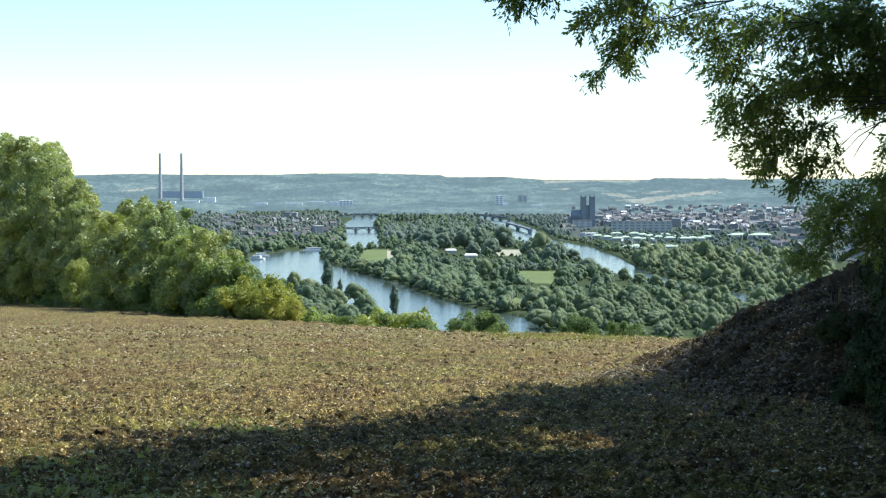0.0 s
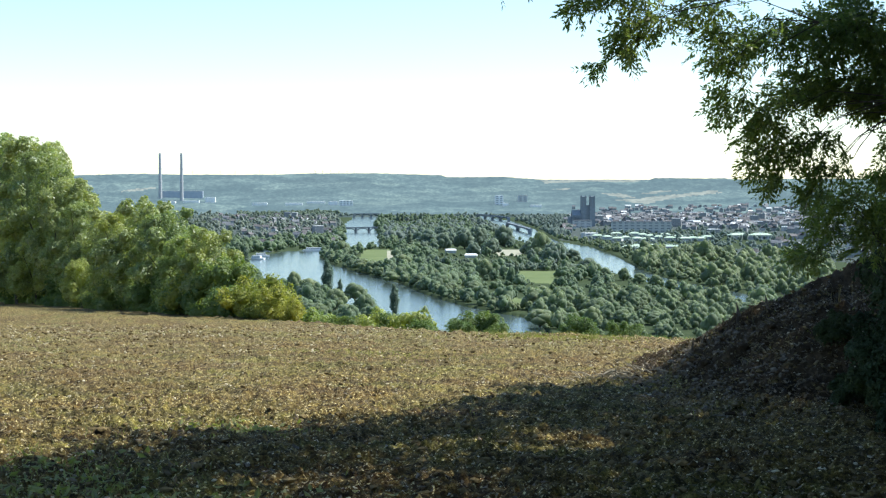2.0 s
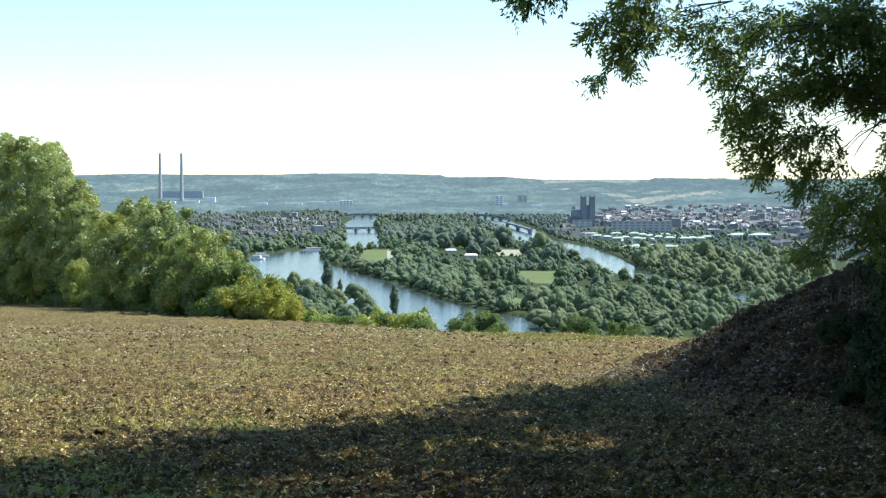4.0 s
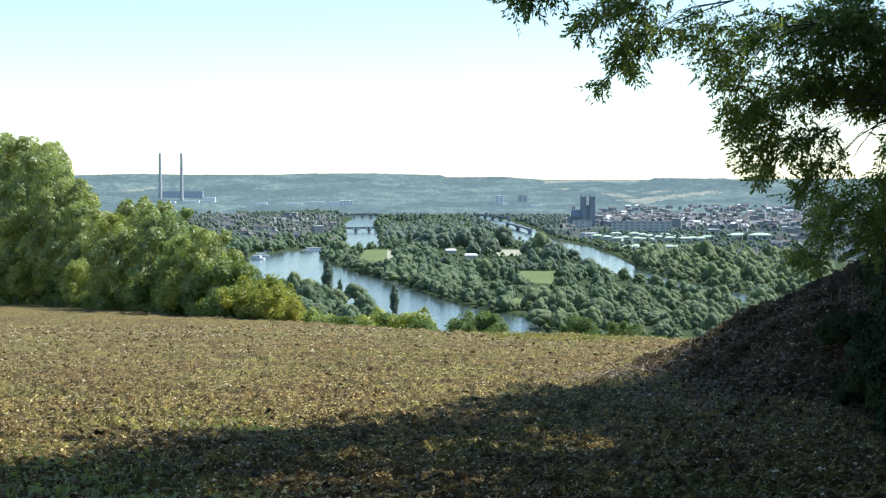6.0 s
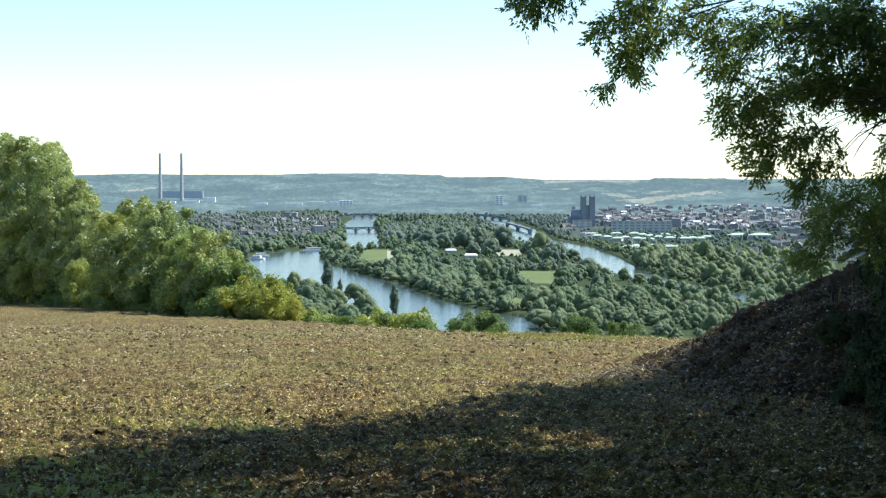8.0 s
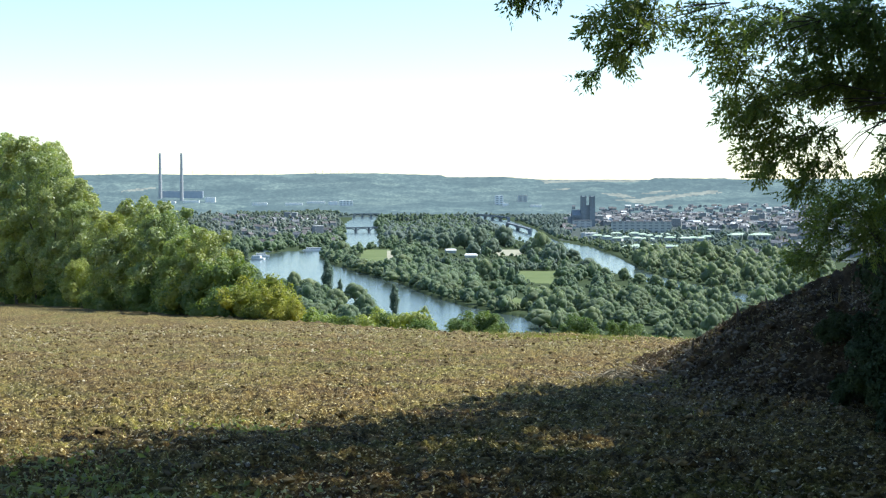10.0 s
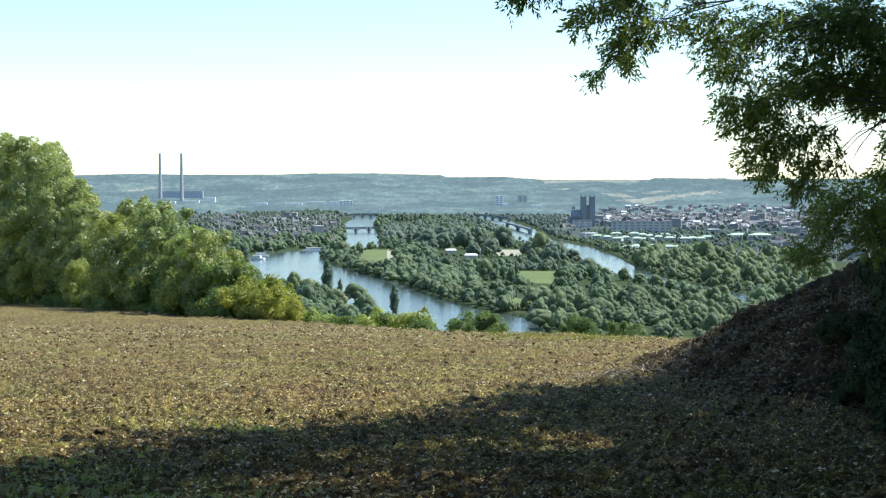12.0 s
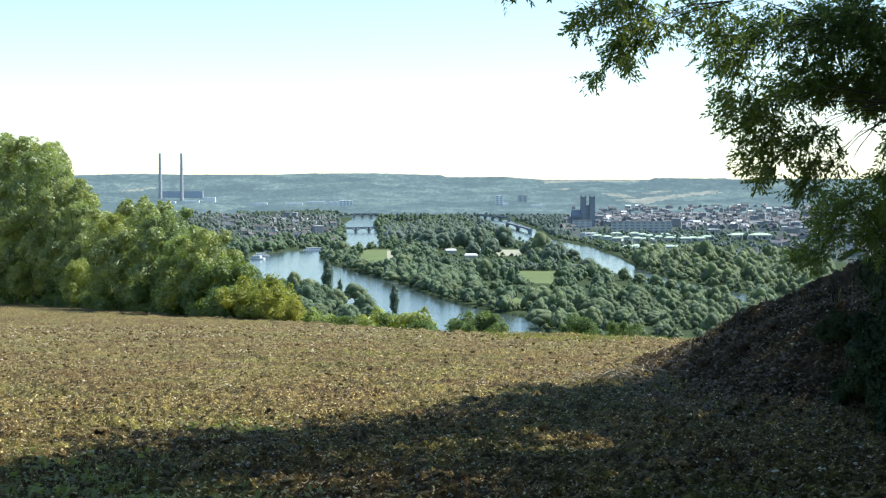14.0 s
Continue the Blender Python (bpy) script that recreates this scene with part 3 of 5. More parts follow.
def hedgerow():
    """Trees along the far edge of the field, and shrubs on the slope below it."""
    big = [tree_meshes(7.4, 16.0, 0.8, 24000, 0.175, M_TREE, 40 + i, 40, 0.98, 0.30, 0.22) for i in range(3)]
    mid = [tree_meshes(6.4, 10.0, 0.6, 18000, 0.165, (M_TREE, M_TREE_PALE, M_TREE)[i], 50 + i, 30, 0.98, 0.31, 0.16) for i in range(3)]
    low = [tree_meshes(4.6, 3.6, 0.1, 3600, 0.15, M_HEDGE, 60 + i, 16, 0.85, 0.42, 0.07) for i in range(3)]
    yel = [tree_meshes(4.0, 3.6, 0.3, 3600, 0.15, M_YELLOW, 70 + i, 16, 0.85, 0.42, 0.07) for i in range(2)]
    g = "trees along the field edge"
    for i, (x, y, h) in enumerate([(-54.6, 181.0, 20.5), (-44.7, 158.4, 17.9), (-38.3, 144.3, 16.1), (-33.7, 133.1, 13.8), (-31.0, 127.1, 11.0), (-28.8, 121.8, 8.6)]):
        plant("tree", big[i % 3], x, y, "tall dense green broadleaf tree at the field edge", "tree", h / 14.6, 70 * i, g)
    for i, (x, y, h) in enumerate([(-25.7, 117.6, 8.1), (-21.7, 106.8, 7.7), (-19.5, 101.4, 7.9), (-16.7, 95.3, 6.9), (-14.4, 89.7, 5.6), (-13.1, 86.8, 5.2), (-40.1, 145.4, 6.7), (-33.9, 132.1, 5.6), (-27.2, 117.4, 5.4), (-22.8, 107.7, 4.7)]):
        plant("tree", mid[i % 3], x, y, "bushy green tree in the hedgerow beside ploughed earth", "tree", h / 9.6, 50 * i, g)
    for i, (x, y, h) in enumerate([(-37.2, 134.6, 8.4), (-34.0, 129.0, 6.0), (-40.0, 141.0, 8.6), (-26.6, 113.6, 4.0)]):
        plant("tree", mid[1], x, y, "pale green bushy willow in front of the taller trees", "tree", h / 9.6, 110 * i, g)
    for i, (x, y, h) in enumerate([(-45.8, 157.8, 3.7), (-41.1, 147.3, 3.0), (-36.8, 137.9, 4.0), (-32.8, 129.1, 2.4), (-29.7, 122.4, 3.3), (-26.6, 115.4, 2.5), (-23.7, 109.2, 2.7), (-21.4, 104.1, 3.0), (-19.2, 99.2, 2.3), (-17.2, 94.9, 2.9), (-15.5, 91.2, 2.6),
                                   (-14.3, 88.9, 3.2), (-12.8, 85.3, 2.4), (-11.8, 83.9, 3.3), (-10.9, 81.1, 2.2), (-43.3, 151.9, 1.7), (-38.4, 141.3, 1.8), (-34.5, 132.5, 1.5), (-31.0, 125.0, 1.5), (-27.9, 118.1, 1.4), (-25.0, 111.7, 1.4), (-22.4, 106.0, 1.4),
                                   (-20.1, 100.8, 1.3), (-18.1, 96.4, 1.4), (-16.2, 92.4, 1.2), (-14.7, 89.1, 1.2), (-13.3, 86.1, 1.1), (-12.1, 83.2, 1.2), (-10.7, 80.0, 1.0), (-9.4, 77.2, 1.0), (-8.3, 74.8, 0.9)]):
        plant("shrub", low[i % 3], x, y, "low dense green shrub at the foot of the hedgerow", "shrub", h / 3.5, 40 * i, g)
    for i, (x, y, h) in enumerate([(-10.0, 79.0, 2.3), (-9.0, 76.8, 2.5), (-8.0, 74.5, 1.9), (-14.1, 87.5, 2.7), (-7.2, 72.6, 1.2)]):
        plant("shrub", yel[i % 2], x, y, "yellowing bushy shrub at the end of the hedgerow", "shrub", h / 3.5, 80 * i, g)
    low = [tree_meshes(2.9, 3.6, 0.1, 3600, 0.14, M_HEDGE, 80 + i, 16, 0.85, 0.44, 0.07) for i in range(3)]
    yel = [tree_meshes(3.1, 3.6, 0.1, 3600, 0.14, M_TREE_PALE, 85 + i, 16, 0.85, 0.44, 0.07) for i in range(2)]
    g = "shrubs below the field edge"
    for i, (x, y, h) in enumerate([(-5.2, 89.4, 2.9), (-4.2, 88.1, 3.3), (-2.9, 83.3, 2.8), (-1.8, 81.9, 3.3), (-0.8, 77.7, 2.6), (-9.1, 102.0, 3.9), (-7.7, 97.8, 3.6), (-6.3, 93.9, 3.1)]):
        plant("shrub", (low + yel)[(i * 3) % 5], x, y, "rounded yellow-green shrub just below the field edge", "shrub", h / 3.5, 30 * i, g)
    low = [tree_meshes(w, 3.6, 0.1, 9000, 0.075, M_HEDGE, 90 + i, 16, 0.8, 0.42, 0.07) for i, w in enumerate((2.6, 3.2, 2.2))]
    for i, (x, y, h) in enumerate([(0.8, 73.2, 2.2), (1.5, 74.5, 2.9), (2.1, 73.9, 2.8), (2.6, 72.4, 2.2), (4.2, 69.8, 1.7), (4.9, 69.1, 1.6), (6.0, 68.0, 2.5), (6.5, 67.5, 1.5), (7.5, 66.5, 2.2), (8.2, 66.8, 2.3),
                                   (8.9, 65.1, 1.7), (9.6, 64.4, 1.35), (10.1, 63.9, 1.4), (10.6, 63.4, 1.35), (11.3, 62.7, 1.5)]):
        if i in (11, 12):
            plant("shrub", yel[i % 2], x, y, "rounded yellow-green shrub standing just below the crest", "shrub", h / 3.3, 65 * i, g)
        else:
            plant("shrub", low[i % 3], x, y, "leafy green shrub standing just below the crest", "shrub", h / 3.3, 65 * i, g)


hedgerow()


def unseen_shade_trees():
    """Unseen trees added behind and beside the stand to block sky light."""
    mesh = tree_meshes(8.0, 9.0, 1.2, 7000, 0.3, M_TREE, 55, 20, 0.85, 0.4, 0.16)
    for i, (x, y, s) in enumerate([(10.5, 7.0, 1.0), (11.0, 0.0, 1.1), (5.5, -8.0, 1.0), (-3.5, -10.0, 1.1), (15.5, 13.0, 1.1), (7.6, 8.6, 0.8), (9.2, 13.2, 0.8)]):
        plant("tree", mesh, x, y, "unseen dense green tree added to block sky light", "tree", s, 70 * i, "roadside trees")


unseen_shade_trees()


def poplars():
    r = np.random.default_rng(5)

    def mesh(h, w, seed):
        L = [(0.3 * w * math.sin(i * 2.1) * 0.3, 0.3 * w * math.cos(i * 1.7) * 0.3, h * (0.1 + 0.1 * i), w * 0.5 * math.sin(math.pi * (0.16 + 0.085 * i)), w * 0.5 * math.sin(math.pi * (0.16 + 0.085 * i)), h * 0.13) for i in range(9)]
        q = np.random.default_rng(seed)
        p, u = on_lobes(L, 1500, q)
        return (mesh_of("crown", *join([leaf_cards(p, u, 0.9, q), core(L, 0.8)]), M_POPLAR),
                mesh_of("trunk", *tube([(0, 0, -1), (0, 0, h * 0.4), (0, 0, h * 0.8)], [0.5, 0.35, 0.1]), M_BARK))
    kinds = [mesh(22, 6.5, 1), mesh(24, 7.5, 2)]
    for i, ((x, y), s) in enumerate([((-30, 951), 0.93), ((-83, 1108), 1.15), ((-74, 1108), 0.62), ((-180, 1410), 1.0), ((-38, 1758), 1.25),
                                     ((-276, 2005), 1.1), ((-88, 3010), 1.0), ((-79, 3010), 0.9), ((-54, 3010), 1.0), ((-43, 3010), 0.95), ((64, 1343), 0.62)]):
        plant("poplar", kinds[i % 2], x, y, "tall narrow dark poplar by the river", "poplar tree", s, 75 * i, "poplars")


poplars()


def lumpy_crown(r, cards, leaf, hearts, seg=7, ring=6):
    """A unit tree crown: a dome of overlapping uneven lobes with a skin of leaf clumps."""
    L = [(0, 0, 0.44, 0.36, 0.36, 0.42)]
    for i in range(hearts):
        a, f = 2.4 * i + r.uniform(-0.4, 0.4), (i + 0.5) / hearts
        d = 0.36 * math.cos(1.35 * f) * r.uniform(0.75, 1.1)
        q = r.uniform(0.17, 0.27)
        L.append((d * math.cos(a), d * math.sin(a), 0.2 + 0.56 * f, q, q, q * r.uniform(0.85, 1.15)))
    v, f = core(L, 0.86, seg, ring)
    v = v + r.normal(0, 0.017, v.shape)
    p, u = on_lobes(L, cards, r, 0.15)
    return join([leaf_cards(p, u, leaf, r, rise=0.25), (v, f)])


def forest(name, label, mat, count, polygons, size, seed, avoid=(), leaf=0.08, cards=60, jitter=0.3, category="woods", hearts=6, seg=6, ring=5):
    """Many tree crowns of leaf clumps, scattered over an area, with uneven tops."""
    r = np.random.default_rng(seed)
    kinds = [lumpy_crown(r, cards, leaf, hearts, seg, ring) for k in range(6)]
    chunks = []
    for poly in polygons:
        P = np.array(poly)
        lo, hi = P.min(0), P.max(0)
        a = 0.5 * abs(np.dot(P[:, 0], np.roll(P[:, 1], 1)) - np.dot(P[:, 1], np.roll(P[:, 0], 1)))
        n = int(count * a / 1e5)
        tries = int(n * (hi - lo).prod() / max(a, 1))
        x, y = r.uniform(lo[0], hi[0], tries), r.uniform(lo[1], hi[1], tries)
        ok = inside(poly, x, y)
        for q in avoid:
            ok &= ~inside(q, x, y)
        x, y = x[ok], y[ok]
        z = terrain(x, y)
        clump = 1 + 0.7 * value_noise(x / 70, y / 70, seed) + 0.4 * value_noise(x / 25, y / 25, seed + 1)
        for i in range(len(x)):
            v, f = kinds[r.integers(6)]
            t = r.uniform(0, 2 * math.pi)
            s = size * clump[i] * r.uniform(1 - jitter, 1 + jitter)
            c, d = math.cos(t), math.sin(t)
            w = np.stack([(v[:, 0] * c - v[:, 1] * d) * s, (v[:, 0] * d + v[:, 1] * c) * s, v[:, 2] * s * r.uniform(0.75, 1.15) - 0.4], 1)
            chunks.append((w + (x[i], y[i], z[i]), f))
    V, Fc = join(chunks)
    return tagged(new(name, mesh_of(name, V, Fc, mat, shade=True)), label, category, kind="stuff")


ISLAND_WOODS = ISLAND[:10] + [(80, 820), (134, 786), (184, 786), (226, 967)] + ISLAND[13:]
ISLAND_NEAR = [(58, 1010), (88, 1108), (128, 1108), (164, 1077), (207, 1014), (226, 967), (184, 786), (134, 786), (80, 820), (60, 851), (56, 951)]
CLEAR = MEADOWS + SANDS + [RIVER, ARM]
OPEN = [[(-88, 1523), (-88, 1621), (-45, 1576), (-42, 1474)], [(45, 1565), (56, 1814), (99, 1785), (85, 1565)], [(-9, 1544), (-6, 1758), (48, 1758), (42, 1544)], [(61, 1189), (64, 1269), (96, 1248), (90, 1189)]]
ARM_SHORE = [(63, 3364), (96, 2723), (106, 2220), (133, 1905), (152, 1718), (151, 1493), (166, 1351), (184, 1208), (199, 1119), (216, 1062), (208, 1019), (187, 1062), (169, 1136), (149, 1269),
             (134, 1401), (129, 1632), (104, 1718), (84, 2078), (71, 2541), (42, 3177)]
YARD = [(-9, 1705), (-3, 2078), (50, 2078), (44, 1680)]
forest("island_woods", "grey-green willows and bushes covering the river island", M_WOOD, 430, [ISLAND_WOODS], 8.8, 11, CLEAR + OPEN + [YARD, ARM_SHORE, ISLAND_NEAR], jitter=0.6, cards=48, leaf=0.085, hearts=5)
forest("island_point_woods", "willows and bushes on the near end of the island", M_WOOD, 560, [ISLAND_NEAR], 7.6, 31, CLEAR + [ARM_SHORE], jitter=0.6, leaf=0.055, cards=230, hearts=7, seg=8, ring=6)
forest("meadow_bushes", "small bushes at the edge of the meadows", M_WOOD, 250, OPEN, 4.0, 24, CLEAR, cards=40, hearts=4)
forest("arm_shore_bushes", "low bushes along the side arm", M_WOOD, 400, [ARM_SHORE], 3.4, 21, CLEAR, cards=40, hearts=5)
forest("island_shore_bushes", "bushes along the island's shore", M_WOOD, 900,
       [[(-139, 1745), (-112, 1576), (-76, 1437), (-40, 1312), (-10, 1153), (32, 1010), (56, 955), (64, 992), (33, 1047), (-11, 1214), (-42, 1376), (-79, 1503), (-115, 1705)]],
       6.8, 12, [RIVER], cards=150, leaf=0.06, hearts=7)
forest("near_shore_woods", "trees on the near bank below the bluff", M_WOOD, 380,
       [[(-217, 1544), (-188, 1428), (-148, 1283), (-93, 1130), (-53, 1005), (-20, 864), (-22, 717), (-135, 959)]], 9.5, 13, [RIVER], cards=330, leaf=0.05, hearts=8, seg=8, ring=6)
forest("far_shore_woods", "trees along the far river bank", M_WOOD, 360,
       [[(200, 1343), (261, 1037), (410, 1632), (344, 1718), (274, 1758), (207, 1544)], [(190, 1503), (199, 1336), (262, 1718), (223, 1758)]], 12.5, 14, [ARM], cards=70, jitter=0.5, hearts=5)
forest("far_quay_trees", "hazy trees along the far quay", M_WOOD_HAZED, 360, [[(155, 3315), (292, 3690), (184, 2333), (165, 2242), (169, 2789)]], 10, 35, [ARM], cards=30, hearts=4)
forest("quay_bushes", "bushes along the quay of the side arm", M_WOOD, 450, [[(166, 2220), (197, 2023), (199, 1718), (193, 1503), (215, 1544), (221, 1843), (212, 2137), (178, 2357)], [(191, 1483), (198, 1328), (232, 1159), (260, 1033), (271, 1077), (246, 1228), (212, 1410), (204, 1565)]], 6.8, 25, [ARM], cards=40, hearts=5)
forest("park_trees", "tall park trees on the island", M_POPLAR, 200,
       [[(-30, 1858), (-38, 2459), (108, 2541), (91, 1971), (50, 1785)], [(82, 1705), (104, 1937), (129, 1843), (129, 1632), (108, 1503)]], 16, 15, CLEAR + OPEN + [YARD, ARM_SHORE], jitter=0.25, cards=120, leaf=0.06, hearts=7)
forest("park_hedges", "long dark hedges between the island meadows", M_POPLAR, 1500, [[(-39, 1560), (68, 1540), (71, 1575), (-41, 1598)], [(53, 1440), (121, 1458), (126, 1500), (56, 1482)]], 6.0, 34, CLEAR, jitter=0.15, cards=30, hearts=4)
forest("far_island_trees", "distant hazy trees on the island", M_WOOD_HAZED, 200, [[(-81, 2041), (-131, 3268), (69, 3364), (110, 2599), (-35, 2157)]], 10.5, 16, CLEAR, cards=20, hearts=4)
forest("town_trees", "trees between the houses of the town", M_WOOD_HAZED, 62, [TOWN_R], 8.5, 17, CLEAR, cards=14, leaf=0.12, hearts=3, seg=5)
forest("garden_trees", "garden trees between the houses of the far bank", M_WOOD_HAZED, 125, [TOWN_L, [(-264, 1785), (-563, 3813), (-640, 3813), (-330, 1785)]], 9.0, 37, CLEAR, cards=14, leaf=0.12, hearts=3, seg=5)
forest("left_bank_trees", "trees along the far bank by the town", M_WOOD, 330, [[(-235, 1632), (-217, 1745), (-193, 1858), (-158, 1921), (-130, 2041), (-189, 2932), (-170, 2333), (-236, 2117), (-298, 2117)]], 12, 18, CLEAR, cards=50)
forest("valley_trees", "hazy belts of trees across the valley", M_WOOD_HAZED, 130, [[(-700, 3500), (-740, 3920), (1090, 3800), (1025, 3575), (274, 3466), (-221, 3690), (-487, 3466)]], 8, 19, CLEAR, cards=10, leaf=0.16, hearts=3, seg=5, ring=4)
forest("estate_trees", "small trees between the green-roofed pavilions", M_WOOD_HAZED, 220, [[(185, 1905), (248, 2599), (424, 2541), (522, 2433), (416, 1937), (268, 1680)]], 6, 22, CLEAR, cards=16, leaf=0.12, hearts=3, seg=5)
forest("embankment_trees", "dark straight belt of trees along an embankment", M_POPLAR, 900, [[(-491, 3690), (-521, 3911), (-268, 3979), (-252, 3751)]], 9, 27, CLEAR, cards=6, leaf=0.2, hearts=2, seg=5, ring=4)


def landmark_trees():
    """Single trees that stand out from the woods of the valley: (x, y, width, height)."""
    r = np.random.default_rng(91)

    def kinds(mat):
        return [(mesh_of("crown", *lumpy_crown(r, 520, 0.05, 11, 9, 7), mat, shade=True),
                 mesh_of("trunk", *tube([(0, 0, -0.05), (0.01, 0, 0.15), (0, 0.01, 0.5)], [0.035, 0.028, 0.012]), M_BARK)) for k in range(4)]
    green, dark = kinds(M_WOOD), kinds(M_POPLAR)
    park = [(-18, 1921, 31, 28), (1, 1905, 25, 25), (27, 1921, 31, 29), (47, 1937, 28, 30), (79, 1988, 32, 31), (35, 1758, 19, 17), (56, 1745, 24, 22), (100, 1800, 20, 17), (137, 1621, 21, 15), (-32, 2005, 26, 22),
            (123, 1644, 24, 22), (132, 1410, 24, 16), (118, 1428, 21, 10)]
    arm = [(140, 1336, 15, 11), (153, 1305, 12, 13), (162, 1269, 14, 10), (170, 1228, 14, 11), (176, 1189, 13, 10), (182, 1153, 14, 9), (200, 1097, 10.5, 12), (189, 1108, 12, 7), (106, 1668, 29, 34)]
    isle = [(36, 1344, 19, 19), (24, 1410, 18, 12), (5, 1344, 20, 13), (-9, 1320, 17, 12), (-37, 1446, 23, 18), (-20, 1234, 20, 13), (-45, 1298, 19, 10), (-64, 1419, 21, 13), (-113, 1718, 23, 21), (-118, 1621, 14, 9),
            (-77, 1464, 24, 13), (23, 1141, 18, 12), (56, 1262, 9, 16), (7, 1153, 17, 10), (38, 1072, 16, 9)]
    point = [(70, 1087, 17, 12), (83, 1047, 19, 15), (104, 1023, 16, 16), (133, 1047, 19, 15), (86, 884, 14, 14), (149, 1023, 15, 9), (159, 951, 15, 10), (192, 931, 19, 12), (191, 960, 16, 10), (56, 891, 23, 12),
             (105, 902, 16, 11), (124, 902, 16, 9), (160, 1000, 14, 8), (124, 1125, 15, 12)]
    bank = [(-95, 1087, 22, 18), (-48, 951, 17, 17), (-70, 1010, 18, 16), (-62, 1087, 20, 14), (-113, 1171, 15, 18), (-79, 959, 18, 10), (-59, 927, 16, 12)]
    for spots, mesh, label, group in ((park, dark, "tall dark park tree with a rounded crown on the island", "park trees"),
                                      (arm, green, "green tree beside the side arm of the river", "trees beside the side arm"),
                                      (isle, green, "rounded grey-green willow on the river island", "island willows"),
                                      (point, green, "rounded green willow on the wooded end of the island", "island willows"),
                                      (bank, green, "broad green tree on the near river bank", "near bank trees")):
        for i, (x, y, w, h) in enumerate(spots):
            ob = thing("tree", (x, y, float(terrain(np.array(x), np.array(y)))), label, "tree", group, turn=77 * i)
            ob.scale = (w * 0.9, w * 0.9, h * 0.95)
            part("crown", mesh[i % 4][0], parent=ob)
            part("trunk", mesh[i % 4][1], parent=ob)


landmark_trees()


# ---- the town, bridges, works and boats in the valley ----


def gable_house(w, d, h, rise, roof_mat, wall_mat):
    bm = box(-w / 2, w / 2, -d / 2, d / 2, -1, h)
    for s in (-1, 1):
        a = [bm.verts.new((s * w / 2, -d / 2, h)), bm.verts.new((s * w / 2, d / 2, h)), bm.verts.new((s * w / 2, 0, h + rise))]
        bm.faces.new(a)
    ob = thing("house", (0, -400, -900), "", "house")
    part("wall", bm, wall_mat, ob)
    roof = part("roof", roof_bm(w, d, h, rise), roof_mat, ob)
    part("chimney", box(w * 0.2, w * 0.2 + 0.9, -0.5, 0.5, h + rise * 0.5, h + rise + 1.1), M_TILE, roof)
    for k in range(3):
        part("window", box(-w / 2 + w * (0.15 + 0.27 * k), -w / 2 + w * (0.15 + 0.27 * k) + 1.3, -d / 2 - 0.06, -d / 2 + 0.05, h * 0.45, h * 0.45 + 1.5), M_GLASS, ob)
    return ob


def flat_block(w, d, h, wall_mat, roof_mat, rows=2):
    ob = thing("building", (0, -400, -900), "", "building")
    part("wall", box(-w / 2, w / 2, -d / 2, d / 2, -2, h), wall_mat, ob)
    part("roof", box(-w / 2 - 0.3, w / 2 + 0.3, -d / 2 - 0.3, d / 2 + 0.3, h + 0.005, h + 0.8, taper=0.2), roof_mat, ob)
    n = max(2, int(w / 9))
    for i in range(rows):
        for k in range(n):
            x = -w / 2 + (k + 0.5) * w / n
            part("window", box(x - w / n * 0.28, x + w / n * 0.28, -d / 2 - 0.08, -d / 2 + 0.05, h * (i + 0.35) / rows, h * (i + 0.75) / rows), M_GLASS, ob)
    return ob


def settle(ob, x, y, label, group="", turn=0.0, sink=0.0):
    c = copy_thing(ob, pose(x, y, float(terrain(np.array(x), np.array(y))) - sink, 0, 0, turn))
    return tagged(c, label, group=group)


def remove(ob):
    for o in (*ob.children_recursive, ob):
        bpy.data.objects.remove(o)


def houses():
    kinds = [(gable_house(11, 8.5, 5.5, 3.4, M_TILE, M_WALL), "cream rendered house with a clay tile roof in the town"),
             (gable_house(13, 9, 6.5, 3.8, M_SLATE, M_WALL), "cream rendered house with a grey slate roof in the town"),
             (gable_house(9, 8, 4.5, 3.2, M_TILE, M_CONCRETE), "grey rendered cottage with a clay tile roof in the town"),
             (flat_block(22, 12, 7, M_CONCRETE, M_WHITE), "low grey building with a white flat roof in the town"),
             (flat_block(15, 12, 15, M_WALL, M_CONCRETE, 4), "cream apartment block with a flat grey roof")]
    r = np.random.default_rng(31)
    for poly, n, mix, g in ((TOWN_R, 215, (0.34, 0.26, 0.14, 0.18, 0.08), "houses of the right-bank town"), (TOWN_L, 72, (0.44, 0.25, 0.27, 0.03, 0.01), "houses of the left-bank town")):
        P = np.array(poly)
        lo, hi = P.min(0), P.max(0)
        placed = []
        while len(placed) < n:
            x, y = r.uniform(lo[0], min(hi[0], 1150)), r.uniform(lo[1], hi[1])
            if not inside(poly, np.array(x), np.array(y)) or inside(ARM, np.array(x), np.array(y)) or inside(RIVER, np.array(x), np.array(y)):
                continue
            if inside(ESTATE, np.array(x), np.array(y)) or any((x - a) ** 2 + (y - b) ** 2 < 300 for a, b in placed):
                continue
            placed.append((x, y))
            k = r.choice(5, p=mix)
            settle(kinds[k][0], x, y, kinds[k][1], g, r.choice((0, 20, -25, 90, 70)) + r.uniform(-8, 8))
    for ob, _ in kinds:
        remove(ob)


